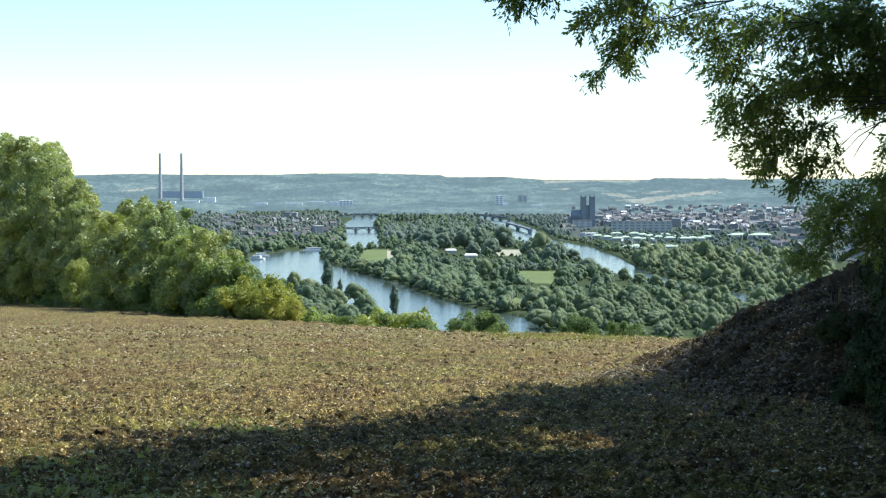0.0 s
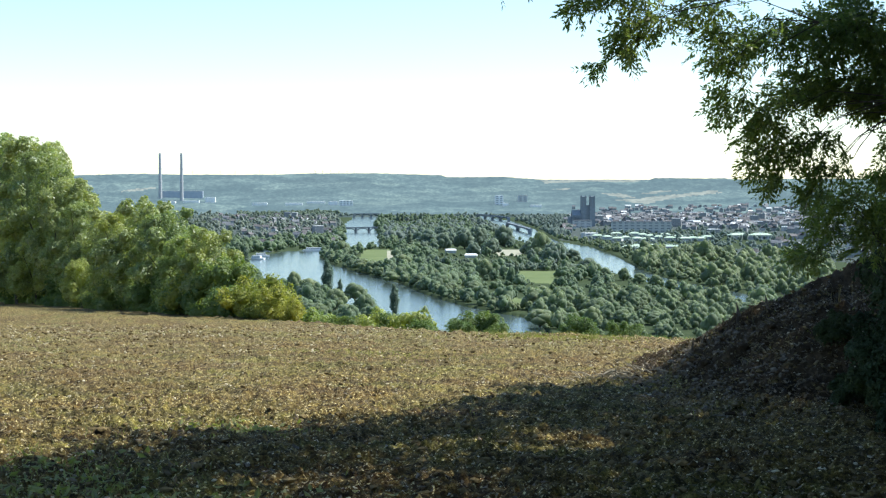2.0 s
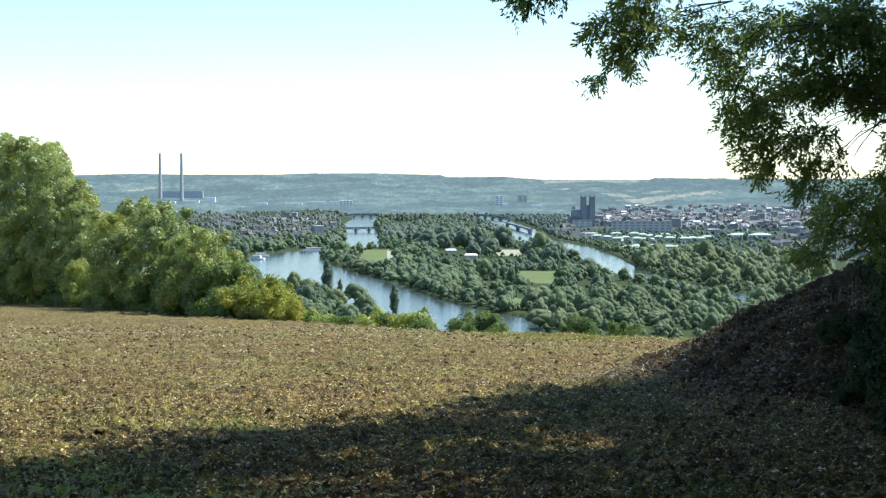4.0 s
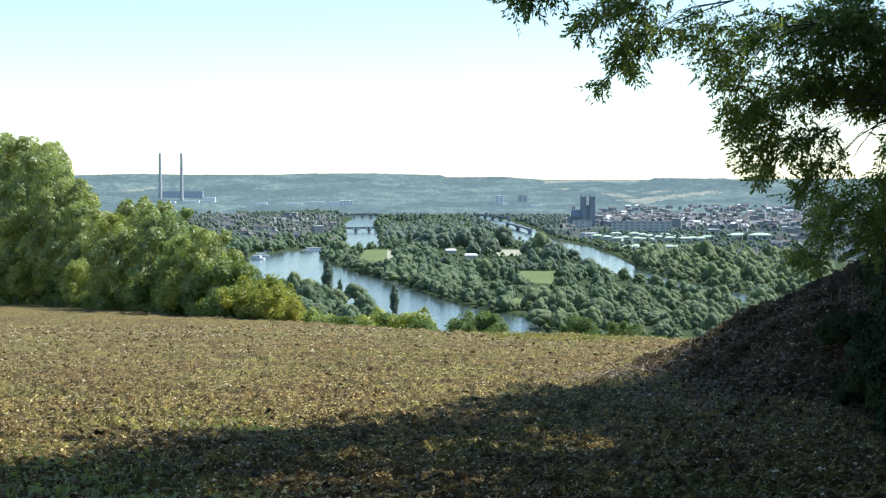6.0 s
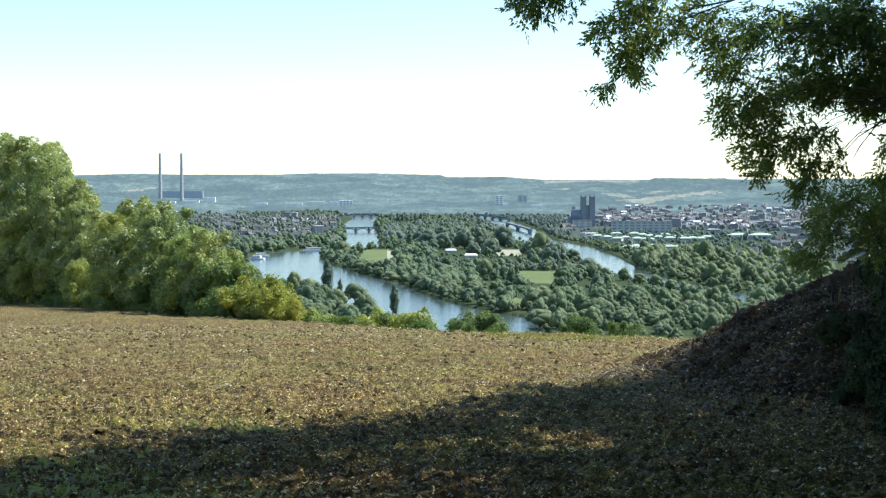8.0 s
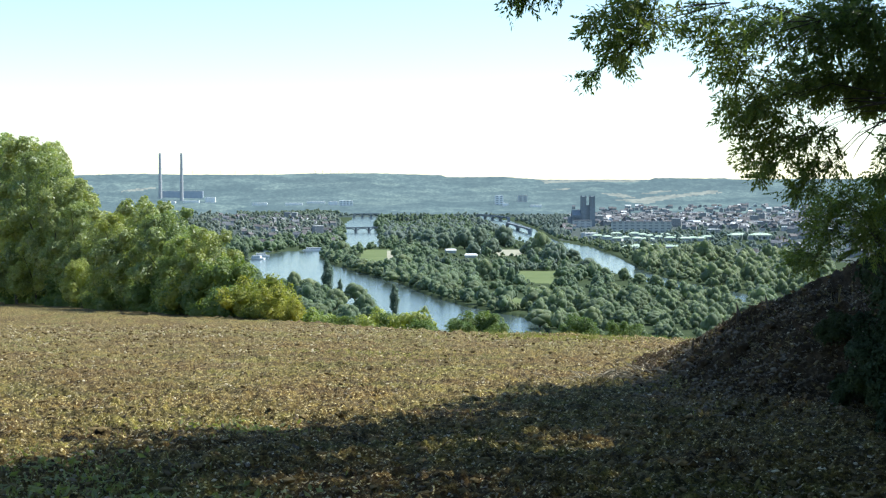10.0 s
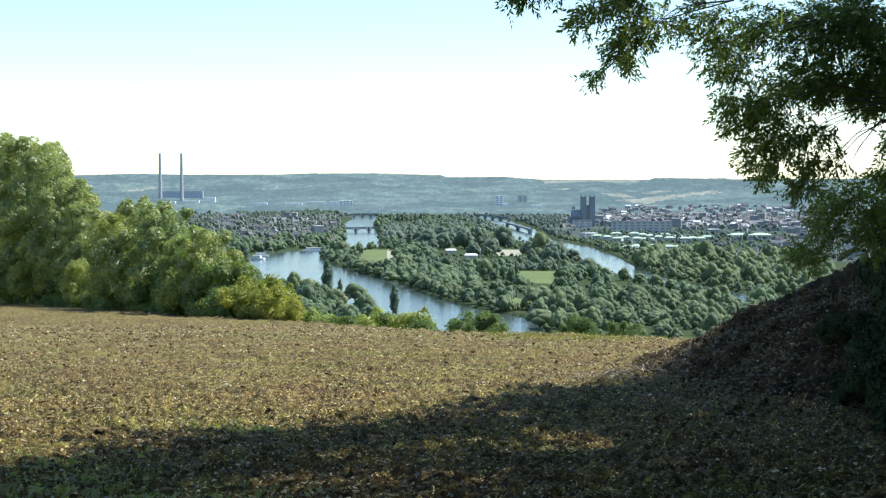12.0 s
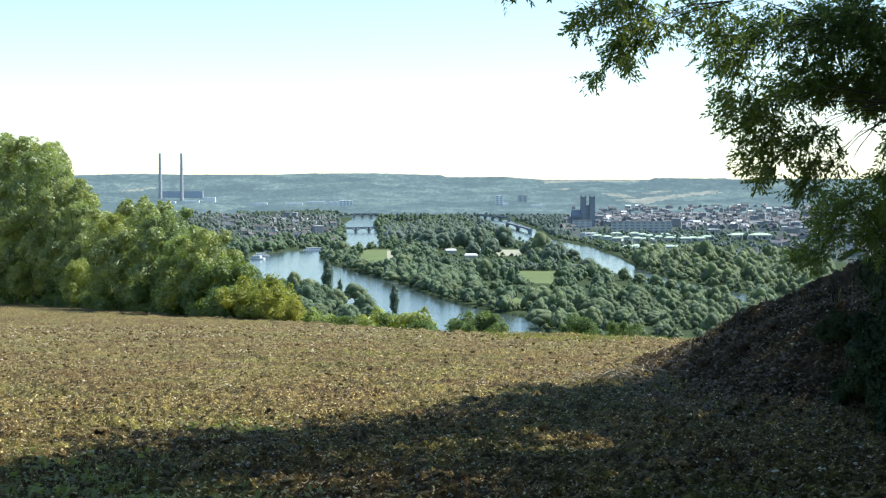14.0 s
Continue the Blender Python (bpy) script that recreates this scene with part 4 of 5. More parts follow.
def rooftops():
    """The packed roofs of the old town, too many and too far to tell apart."""
    r = np.random.default_rng(61)
    bm = bmesh.new()
    area = [(303, 2895), (330, 4080), (1080, 4110), (946, 3945), (669, 2789), (453, 2659)]
    P = np.array(area)
    lo, hi = P.min(0), P.max(0)
    n = 0
    while n < 520:
        x, y = r.uniform(lo[0], hi[0]), r.uniform(lo[1], hi[1])
        if not inside(area, np.array(x), np.array(y)):
            continue
        n += 1
        w, d, h, up = r.uniform(7, 15), r.uniform(7, 9), r.uniform(4, 8), r.uniform(2.5, 4)
        m = pose(x, y, float(terrain(np.array(x), np.array(y))) + (2.5 if y > 3850 else 0.0), 0, 0, r.choice((0, 90, 15, -20)) + r.uniform(-6, 6))
        start = len(bm.verts)
        add_box(bm, -w / 2, w / 2, -d / 2, d / 2, -4, h)
        q = [bm.verts.new(c) for c in ((-w / 2, -d / 2 - 0.3, h), (w / 2, -d / 2 - 0.3, h), (w / 2, d / 2 + 0.3, h), (-w / 2, d / 2 + 0.3, h), (-w / 2, 0, h + up), (w / 2, 0, h + up))]
        k = 1 + (n % 5 > 1) + (n % 9 == 0)
        for f in ((0, 1, 5, 4), (2, 3, 4, 5), (1, 2, 5), (3, 0, 4)):
            bm.faces.new([q[i] for i in f]).material_index = k
        bm.verts.ensure_lookup_table()
        for v in bm.verts[start:]:
            v.co = m @ v.co
    me = bpy.data.meshes.new("rooftops")
    bm.to_mesh(me)
    bm.free()
    for mat in (M_WALL, M_TILE, M_SLATE, M_WHITE):
        me.materials.append(mat)
    tagged(new("rooftops", me), "packed grey and brown roofs of the distant old town", "houses", kind="stuff")


def pavilions():
    ob = thing("pavilion", (0, -400, -900), "", "building")
    part("wall", box(-14, 14, -8, 8, -1, 7), M_CONCRETE, ob)
    roof = part("roof", roof_bm(28, 16, 7, 3.4, 1.0, 8), M_GREENROOF, ob)
    part("skylight", box(-2, 2, -1, 1, 9.6, 11.4), M_WHITE, roof)
    for k in range(6):
        part("window", box(-12.5 + 4.4 * k, -10 + 4.4 * k, -8.08, -7.9, 2, 5), M_GLASS, ob)
    spots = [(229, 2287), (238, 2242), (267, 2382), (246, 2178), (262, 2220), (295, 2382), (274, 2178), (302, 2333), (286, 2157), (308, 2287), (313, 2242), (335, 2333), (323, 2199), (345, 2264),
             (341, 2178), (356, 2199), (363, 2178), (384, 2242), (227, 1889), (241, 1921), (244, 1874), (260, 1921), (263, 1874), (279, 1905), (286, 1889), (298, 1905)]
    for i, (x, y) in enumerate(spots):
        settle(ob, x, y, "low grey pavilion with a pale green hipped roof", "green-roofed pavilions", (-8, 14, 3, -20, 9)[i % 5]).scale = ((0.52, 0.44, 0.6)[i % 3], 0.8, 0.58)
    for x, y in ((430, 2242), (461, 2242)):
        c = settle(ob, x, y, "wide hall with a pale green hipped roof", "green-roofed halls", 4)
        c.scale = (1.1, 1.0, 0.9)
    remove(ob)
    for (x, y), w, h, lab, turn, mats in (
            ((326, 2541), 98, 18, "long grey-beige apartment slab in the town", -3, (M_CONCRETE, M_SLATE)),
            ((254, 2824), 34, 13, "grey stone riverside building", 4, (M_CONCRETE, M_SLATE)),
            ((252, 1731), 42, 10, "grey school block among trees", -4, (M_CONCRETE, M_SLATE)),
            ((435, 2486), 18, 7, "white-roofed workshop in the town", 10, (M_WALL, M_WHITE)),
            ((507, 3690), 34, 9, "white-roofed warehouse in the town", 0, (M_WALL, M_WHITE)),
            ((598, 3751), 36, 9, "white-roofed warehouse in the town", 8, (M_WALL, M_WHITE)),
            ((584, 2895), 30, 9, "white-roofed warehouse in the town", -8, (M_WALL, M_WHITE)),
            ((639, 2859), 36, 9, "white-roofed warehouse in the town", 5, (M_WALL, M_WHITE))):
        b = flat_block(w, 14, h, *mats, rows=max(2, int(h / 4)))
        settle(b, x, y, lab, "", turn)
        remove(b)


def church():
    x, y = (271, 2895)
    ob = thing("church", (x, y, float(terrain(np.array(x), np.array(y)))), "large dark grey gothic church with two square towers", "church", turn=3)
    for s in (-8.2, 8.2):
        t = part("tower", box(s - 5.3, s + 5.3, -6, 6, -1, 54, taper=0.5), M_DARKSTONE, ob)
        part("parapet", box(s - 5.3, s + 5.3, -6, 6, 54.01, 56), M_DARKSTONE, t)
        for k in (-1, 1):
            part("belfry_opening", box(s + k * 2.6 - 1.0, s + k * 2.6 + 1.0, -5.75, -5.3, 36, 51), M_GLASS, t)
            for q in (-1, 1):
                part("pinnacle", box(s + k * 4.3 - 0.8, s + k * 4.3 + 0.8, q * 5 - 0.8, q * 5 + 0.8, 56.01, 58.5, taper=0.6), M_DARKSTONE, t)
    part("gallery", box(-3.2, 3.2, -3, 3, 0, 40), M_DARKSTONE, ob)
    part("nave", box(-30, -14.6, -10, 10, -1, 21), M_DARKSTONE, ob)
    rf = roof_bm(15.4, 20, 21, 10, 0.3)
    bmesh.ops.translate(rf, verts=rf.verts, vec=(-22.3, 0, 0))
    part("nave_roof", rf, M_DARKSTONE, ob)
    part("apse", box(-37, -30.02, -7, 7, -1, 17, taper=1.6), M_DARKSTONE, ob)
    for k in range(3):
        part("buttress", box(-28 + 5 * k, -26.6 + 5 * k, -14, -10.02, -1, 19, taper=0.2), M_DARKSTONE, ob)


def power_station():
    shaft_h = 139
    for x, y, k in ((-801, 4380, 1.0), (-737, 4360, 1.0)):
        z = float(terrain(np.array(x), np.array(y)))
        ob = thing("chimney_stack", (x, y, z - 1), "tall slender grey concrete chimney stack", "chimney", "power station chimneys")
        part("shaft", mesh_of("shaft", *tube([(0, 0, 0), (0, 0, 40), (0, 0, 90), (0, 0, 134)], [5.6, 4.9, 4.2, 3.6], 16), M_STONEWALL, shade=True), parent=ob)
        part("top_band", mesh_of("top_band", *tube([(0, 0, 126), (0, 0, 134.0), (0, 0, 140)], [4.1, 4.1, 3.9], 16), M_CONCRETE, shade=True), parent=ob, label="grey banded rim")
        for h in (60, 96):
            part("platform", mesh_of("platform", *tube([(0, 0, h), (0, 0, h + 1.4)], [5.4, 5.4], 16), M_CONCRETE), parent=ob)
    for px, w, h, y, mats, lab, n in ((-742, 116, 31, 4405, (M_DARKSHED, M_CONCRETE), "long blue-grey turbine hall of a power station", 2),
                                      (-653, 28, 15, 4340, (M_WHITE, M_WHITE), "white block beside the power station", 2),
                                      (-700, 44, 7, 4300, (M_WHITE, M_WHITE), "low white shed beside the power station", 1),
                                      (-760, 36, 6, 4290, (M_WHITE, M_WHITE), "low white shed beside the power station", 1),
                                      (-262, 36, 17, 4180, (M_WHITE, M_WHITE), "white office block by the river", 3),
                                      (-300, 26, 12, 4220, (M_WHITE, M_WHITE), "pale works building by the river", 2),
                                      (-405, 46, 8, 4200, (M_WHITE, M_WHITE), "long pale warehouse in the valley", 1),
                                      (-350, 50, 9, 4260, (M_WHITE, M_WHITE), "long pale warehouse in the valley", 1),
                                      (-500, 40, 7, 4220, (M_WHITE, M_WHITE), "long pale warehouse in the valley", 1),
                                      (154, 22, 27, 4250, (M_WHITE, M_WHITE), "pale tower block beyond the river", 5),
                                      (226, 26, 20, 4400, (M_CONCRETE, M_CONCRETE), "grey slab block beyond the river", 6),
                                      (170, 16, 9, 4200, (M_WHITE, M_WHITE), "small white building beyond the river", 2),
                                      (250, 30, 7, 4150, (M_WHITE, M_WHITE), "small white building beyond the river", 2)):
        b = flat_block(w, 18, h, *mats, rows=n if n > 2 else 0)
        settle(b, px, y, lab, "", 3)
        remove(b)


def bridge(x0, y0, x1, y1, spans, deck, label):
    """A road bridge on arches: deck, parapets, piers, arch ribs."""
    a, b = Vector((x0, y0, WATER)), Vector((x1, y1, WATER))
    n = (b - a).length
    ob = thing("bridge", a, label, "bridge", "bridges", turn=math.degrees(math.atan2(y1 - y0, x1 - x0)))
    part("deck", box(0, n, -3, 3, deck, deck + 1.0), M_DARKSTONE, ob)
    for s in (-3.3, 3.0):
        part("parapet", box(0, n, s, s + 0.3, deck + 1.01, deck + 1.7), M_DARKSTONE, ob)
    for k in range(spans + 1):
        x = n * k / spans
        part("pier", box(x - 1.2, x + 1.2, -3.2, 3.2, -3, deck - 0.01, taper=0.3), M_DARKSTONE, ob)
    for k in range(spans):
        c, w = n * (k + 0.5) / spans, n / spans / 2 - 1.4
        pts = [(c + w * math.cos(t), 0, deck - 0.6 - (deck - 1.5) * (1 - math.sin(t))) for t in np.linspace(0, math.pi, 9)]
        V, Fc = tube(pts, [0.9] * 9, 6)
        V[:, 1] *= 2.8
        part("arch", mesh_of("arch", V, Fc, M_DARKSTONE), parent=ob)


def boats():
    spots = [(-204, 1693), (-207, 1758), (-212, 1843), (-163, 1905), (-155, 1905), (-134, 1988), (-139, 1954)]
    for i, (x, y) in enumerate(spots):
        ob = thing("houseboat", (x, y, WATER - 0.4), "white moored houseboat by the bank", "boat", "moored boats", turn=(i * 37) % 40 - 20)
        part("hull", box(-9, 9, -2.2, 2.2, 0, 1.9, taper=-0.2), M_WHITE, ob)
        part("cabin", box(-6, 5, -1.7, 1.7, 1.91, 4.4, taper=0.15), M_WHITE, ob)
        for k in range(4):
            part("window", box(-5 + 2.5 * k, -3.6 + 2.5 * k, -1.78, -1.5, 2.6, 3.6), M_GLASS, ob)


def island_buildings():
    for (x, y), w, h, lab, turn in (((9, 1814), 12, 3, "white-roofed clubhouse on the island", 8), ((31, 1705), 13, 2.4, "low white-roofed boathouse on the island", -5),
                                    ((41, 1814), 8, 2.6, "white marquee on the island", 20), ((-27, 1731), 20, 3, "long low shed on the island", 6)):
        ob = thing("clubhouse", (x, y, VALLEY), lab, "building", turn=turn)
        part("wall", box(-w / 2, w / 2, -4, 4, -0.5, h), M_CONCRETE, ob)
        part("roof", roof_bm(w, 8, h, 1.8, 0.8, 1.5), M_WHITE, ob)


def wind_turbines():
    for i, deg in enumerate((-9.2, -8.2, -7.65, -6.75, -6.2, -4.72, -4.45, -4.15, -3.85, -3.55, -3.3)):
        a = radians(deg)
        ob = thing("wind_turbine", (4925 * math.sin(a), 4925 * math.cos(a), 12), "distant grey wind turbine on the hill crest", "wind turbine", "wind turbines")
        part("mast", mesh_of("mast", *tube([(0, 0, 0), (0, 0, 22 + (i * 5) % 4)], [0.7, 0.5], 6), M_STONEWALL), parent=ob)
        hub = part("hub", box(-0.6, 0.6, -1, 1, 21.5 + (i * 5) % 4, 22.7 + (i * 5) % 4), M_WHITE, ob)
        for k in range(3):
            t = 0.7 * i + k * 2.0944
            z = 22 + (i * 5) % 4
            part("blade", mesh_of("blade", *tube([(0, -1.1, z), (7 * math.sin(t), -1.1, z + 7 * math.cos(t))], [0.45, 0.2], 5), M_STONEWALL), parent=hub)


houses()
rooftops()
pavilions()
church()
power_station()
for q in ((*(-169, 2599), *(-104, 2629), 3, 7.0, "grey stone arch bridge over the river"), (*(-210, 3631), *(-149, 3631), 3, 9.0, "distant grey road bridge over the river"),
          (*(122, 2932), *(143, 2541), 2, 7.0, "dark road bridge over the side arm"), (*(82, 3631), *(141, 3315), 4, 8.0, "distant bridge over the side arm")):
    bridge(*q)
boats()
island_buildings()
wind_turbines()


# ---- clods, flints, weeds and litter on the field ----


def pebble(seed, flat=0.6):
    r = np.random.default_rng(seed)
    bm = bmesh.new()
    bmesh.ops.create_icosphere(bm, subdivisions=1, radius=1.0)
    for v in bm.verts:
        v.co *= r.uniform(0.65, 1.2)
        v.co.z *= flat
    V = np.array([v.co[:] for v in bm.verts])
    bm.faces.ensure_lookup_table()
    Fc = np.array([[v.index for v in f.verts] for f in bm.faces])
    bm.free()
    return V, Fc


def wedge(n, y0, y1, r, power=1.0):
    """Places strewn over the open field before the stand."""
    y = y0 + (y1 - y0) * r.random(n) ** power
    x = r.uniform(-1, 1, n) * (0.31 * y + 0.6)
    ok = y < edge_of_field(x) - 0.5
    return x[ok], y[ok]


def relief(x, y):
    """Height of the field with its furrows."""
    n = furrows(x, y) + 0.02
    b = bank_height(x, y)
    lump = np.clip(b, 0, 1) * (0.45 * value_noise(x * 0.7, y * 0.7, 11) + 0.16 * value_noise(x * 2.2, y * 2.2, 12) + 0.1 * value_noise(x * 6, y * 6, 13))
    return terrain(x, y) + n + b + lump


def strewn(name, label, mat, n, y0, y1, lo, hi, seed, power=1.5, category="soil", flat=0.6, bank=0, span=(3.2, 10, 20, 28.5)):
    r = np.random.default_rng(seed)
    kinds = [pebble(seed * 10 + k, flat) for k in range(8)]
    x, y = wedge(n, y0, y1, r, power)
    if bank:
        x, y = np.concatenate([x, r.uniform(span[0], span[1], bank)]), np.concatenate([y, r.uniform(span[2], span[3], bank)])
    z = relief(x, y)
    chunks = []
    for i in range(len(x)):
        v, f = kinds[r.integers(8)]
        s = lo + (hi - lo) * r.random() ** 3
        s *= 1 + max(0, y[i] - 22) * 0.03
        t = r.uniform(0, 6.28)
        c, d = math.cos(t) * s, math.sin(t) * s
        q = r.uniform(0.6, 1.1)
        w = np.stack([v[:, 0] * c - v[:, 1] * d * q, v[:, 0] * d + v[:, 1] * c * q, v[:, 2] * s], 1)
        chunks.append((w + (x[i], y[i], z[i] + s * 0.15), f))
    ob = new(name, mesh_of(name, *join(chunks), mat))
    return tagged(ob, label, category, kind="stuff")


strewn("soil_clods", "brown crumbly clods on the ploughed field", M_CLOD, 9500, 10, 60, 0.01, 0.05, 5, 1.15, bank=800)
strewn("flint_pebbles", "pale flints and chalk scattered over the soil", M_STONE, 11000, 11, 62, 0.006, 0.028, 6, 1.1, "stones", 0.55, bank=250)

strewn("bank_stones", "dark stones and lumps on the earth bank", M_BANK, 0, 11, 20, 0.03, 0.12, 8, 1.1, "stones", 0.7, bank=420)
strewn("rubble", "grey rubble at the foot of the earth bank", M_ROCK, 0, 11, 20, 0.02, 0.08, 18, 1.1, "stones", 0.6, bank=420, span=(3.0, 5.2, 22.5, 28.0))


strewn("dark_clods", "dark upright clods over the far part of the field", M_CLOD_DARK, 6500, 22, 64, 0.006, 0.024, 38, 0.8, flat=0.6)
strewn("far_flints", "pale flints standing out of the soil", M_STONE, 5200, 24, 64, 0.006, 0.015, 39, 0.8, "stones", 0.8)
strewn("large_clods", "flat lumps of turned soil in the shade", M_CLOD, 2600, 10.5, 24, 0.02, 0.085, 28, 1.2, flat=0.4)


def leaf_litter():
    """Dead leaves and straw scraps lying on the bank and on the near field."""
    r = np.random.default_rng(52)
    x, y = wedge(2200, 10.5, 30, r, 1.2)
    x, y = np.concatenate([x, r.uniform(3.3, 7.4, 5200)]), np.concatenate([y, r.uniform(20, 29, 5200)])
    p = np.stack([x, y, relief(x, y) + 0.015 + 0.05 * r.random(len(x))], 1)
    u = np.tile((0.0, 0.0, 0.5), (len(x), 1))
    tagged(new("leaf_litter", mesh_of("leaf_litter", *leaf_cards(p, u, 0.045, r, 1.7, 0.2), M_LITTER)), "dry brown leaf litter and straw on the soil", "leaf litter", kind="stuff")


leaf_litter()


def near_stones():
    r = np.random.default_rng(9)
    kinds = [mesh_of("stone", *pebble(90 + k, 0.38), M_STONE) for k in range(6)]
    x, y = wedge(230, 11, 32, r, 1.2)
    z = relief(x, y)
    for i in range(len(x)):
        ob = part("stone", kinds[i % 6], parent=ground)
        s = 0.015 + 0.03 * r.random() ** 2
        ob.matrix_basis = pose(x[i], y[i], z[i] + s * 0.2, r.uniform(-15, 15), r.uniform(-15, 15), r.uniform(0, 360)) @ Matrix.Diagonal((s * r.uniform(0.9, 1.7), s, s, 1))


near_stones()


def blades(name, label, mat, patches, seed, height=0.12, width=0.012, category="grass", lean=0.5):
    """Thin bent blades in loose patches (x, y, rx, ry, count)."""
    r = np.random.default_rng(seed)
    V = []
    for px, py, rx, ry, n in patches:
        x, y = px + r.normal(0, rx, n), py + r.normal(0, ry, n)
        z = relief(x, y)
        t = r.uniform(0, 6.28, n)
        h = height * r.uniform(0.4, 1.3, n)
        dx, dy = np.cos(t), np.sin(t)
        lx, ly = r.normal(0, lean, n) * h, r.normal(0, lean, n) * h
        b = np.stack([x, y, z - 0.01], 1)
        s = np.stack([dx, dy, 0 * dx], 1) * width
        m = b + np.stack([lx * 0.3, ly * 0.3, h * 0.6], 1)
        e = b + np.stack([lx, ly, h], 1)
        V.append(np.stack([b - s, b + s, m + s * 0.7, e, m - s * 0.7], 1).reshape(-1, 3))
    V = np.concatenate(V)
    base = np.arange(0, len(V), 5)[:, None]
    me = bpy.data.meshes.new(name)
    me.from_pydata(V.tolist(), [], (base + np.arange(5)).tolist())
    me.materials.append(mat)
    return tagged(new(name, me), label, category, kind="stuff")


def weeds():
    r = np.random.default_rng(12)
    p = []
    for k in range(150):
        x, y = wedge(1, 11, 55, r, 1.3)
        if len(x) and not (x[0] > -1 and y[0] < 20):
            p.append((x[0], y[0], 0.35, 0.25, 26))
    p += [(-2.3, 17.8, 0.9, 0.5, 130), (-1.9, 17.3, 0.5, 0.3, 110), (-4.6, 15.4, 0.5, 0.4, 150), (-2.0, 38.0, 1.3, 1.0, 620), (-0.6, 36.5, 1.0, 0.8, 420), (-3.3, 13.6, 0.5, 0.6, 300), (-2.9, 12.6, 0.6, 0.5, 260), (-3.3, 14.2, 0.5, 0.2, 100), (-4.0, 13.5, 0.5, 0.3, 120)]
    blades("field_weeds", "sparse yellow-green weeds in the ploughed soil", M_WEED, p, 13, 0.055, 0.007, "weeds")
    g = [(-6 + 0.45 * k, float(edge_of_field(np.array(-6 + 0.45 * k))) + 1.5, 0.4, 0.9, 14) for k in range(30)]
    g += [(1.8 + 0.3 * k, float(edge_of_field(np.array(1.8 + 0.3 * k))) - 2.6, 0.45, 1.5, 190) for k in range(13)]
    blades("verge_grass", "green grass verge at the crest of the field", M_WEED, g, 14, 0.075, 0.012, "grass")
    s = []
    for k in range(28):
        s.append((r.uniform(2.2, 9), r.uniform(19.5, 29), 0.3, 0.3, 22))
    s += [(3.4, 26.5, 0.5, 0.5, 160), (3.0, 27.4, 0.4, 0.4, 120), (4.6, 25.0, 0.5, 0.5, 90)]
    blades("dry_stalks", "dry stalks and root ends on the earth bank", M_STRAW, s, 15, 0.09, 0.006, "stalks", 1.2)
    t = [(6.2 + 0.1 * k, 27.0, 0.12, 0.3, 1) for k in range(10)]
    blades("tall_grass", "tall thin grass on the earth bank", M_STRAW, t, 16, 0.5, 0.006, "grass", 0.15)


weeds()


def leafy_weeds():
    """Low broad-leaved weeds in the shaded corner of the field."""
    r = np.random.default_rng(58)
    spots = [(-3.6, 14.2, 0.35, 0.5, 110), (-3.2, 13.2, 0.4, 0.5, 170), (-2.6, 12.3, 0.5, 0.4, 150), (-1.6, 12.0, 0.5, 0.3, 60), (-2.5, 18.6, 0.35, 0.3, 120), (-2.1, 18.2, 0.3, 0.2, 90)]
    x = np.concatenate([r.normal(a, c, n) for a, b, c, d, n in spots])
    y = np.concatenate([r.normal(b, d, n) for a, b, c, d, n in spots])
    p = np.stack([x, y, relief(x, y) + 0.02 + 0.07 * r.random(len(x))], 1)
    u = np.tile((0.0, 0.0, 0.6), (len(x), 1))
    tagged(new("leafy_weeds", mesh_of("leafy_weeds", *leaf_cards(p, u, 0.055, r, 1.6, 0.3), M_WEED)), "low broad-leaved green weeds on the shaded soil", "weeds", kind="stuff")


leafy_weeds()


def brushwood():
    """Torn roots on the bank and a litter of dry branches at its foot."""
    r = np.random.default_rng(44)
    roots = []
    for k in range(11):
        x, y = 4.3 + 0.16 * k + r.uniform(-0.05, 0.05), 27.6 + r.uniform(-0.5, 0.6)
        z = float(relief(np.array(x), np.array(y)))
        a = Vector((r.uniform(-0.16, 0.16), r.uniform(-0.1, 0.1), r.uniform(0.1, 0.3)))
        p = Vector((x, y, z - 0.08))
        roots.append(tube([p, p + a * 0.6, p + a + Vector((r.uniform(-0.06, 0.06), 0, 0.04))], [0.035, 0.025, 0.008], 6))
    tagged(new("root_ends", mesh_of("root_ends", *join(roots), M_BARK)), "dark torn root ends sticking out of the bank", "roots", kind="stuff")
    sticks = []
    for k in range(80):
        x, y = r.normal(3.1, 0.38), r.normal(27.6, 0.6)
        z = float(relief(np.array(x), np.array(y))) + r.uniform(0.0, 0.1)
        a = Vector((r.uniform(-0.32, 0.32), r.uniform(-0.3, 0.3), r.uniform(0.0, 0.13)))
        p = Vector((x, y, z))
        sticks.append(tube([p, p + a * 0.5 + Vector((0, 0, 0.03)), p + a], [0.014, 0.010, 0.005], 5))
    tagged(new("brushwood", mesh_of("brushwood", *join(sticks), M_STICK)), "pale dry branches littered at the foot of the bank", "branches", kind="stuff")


brushwood()


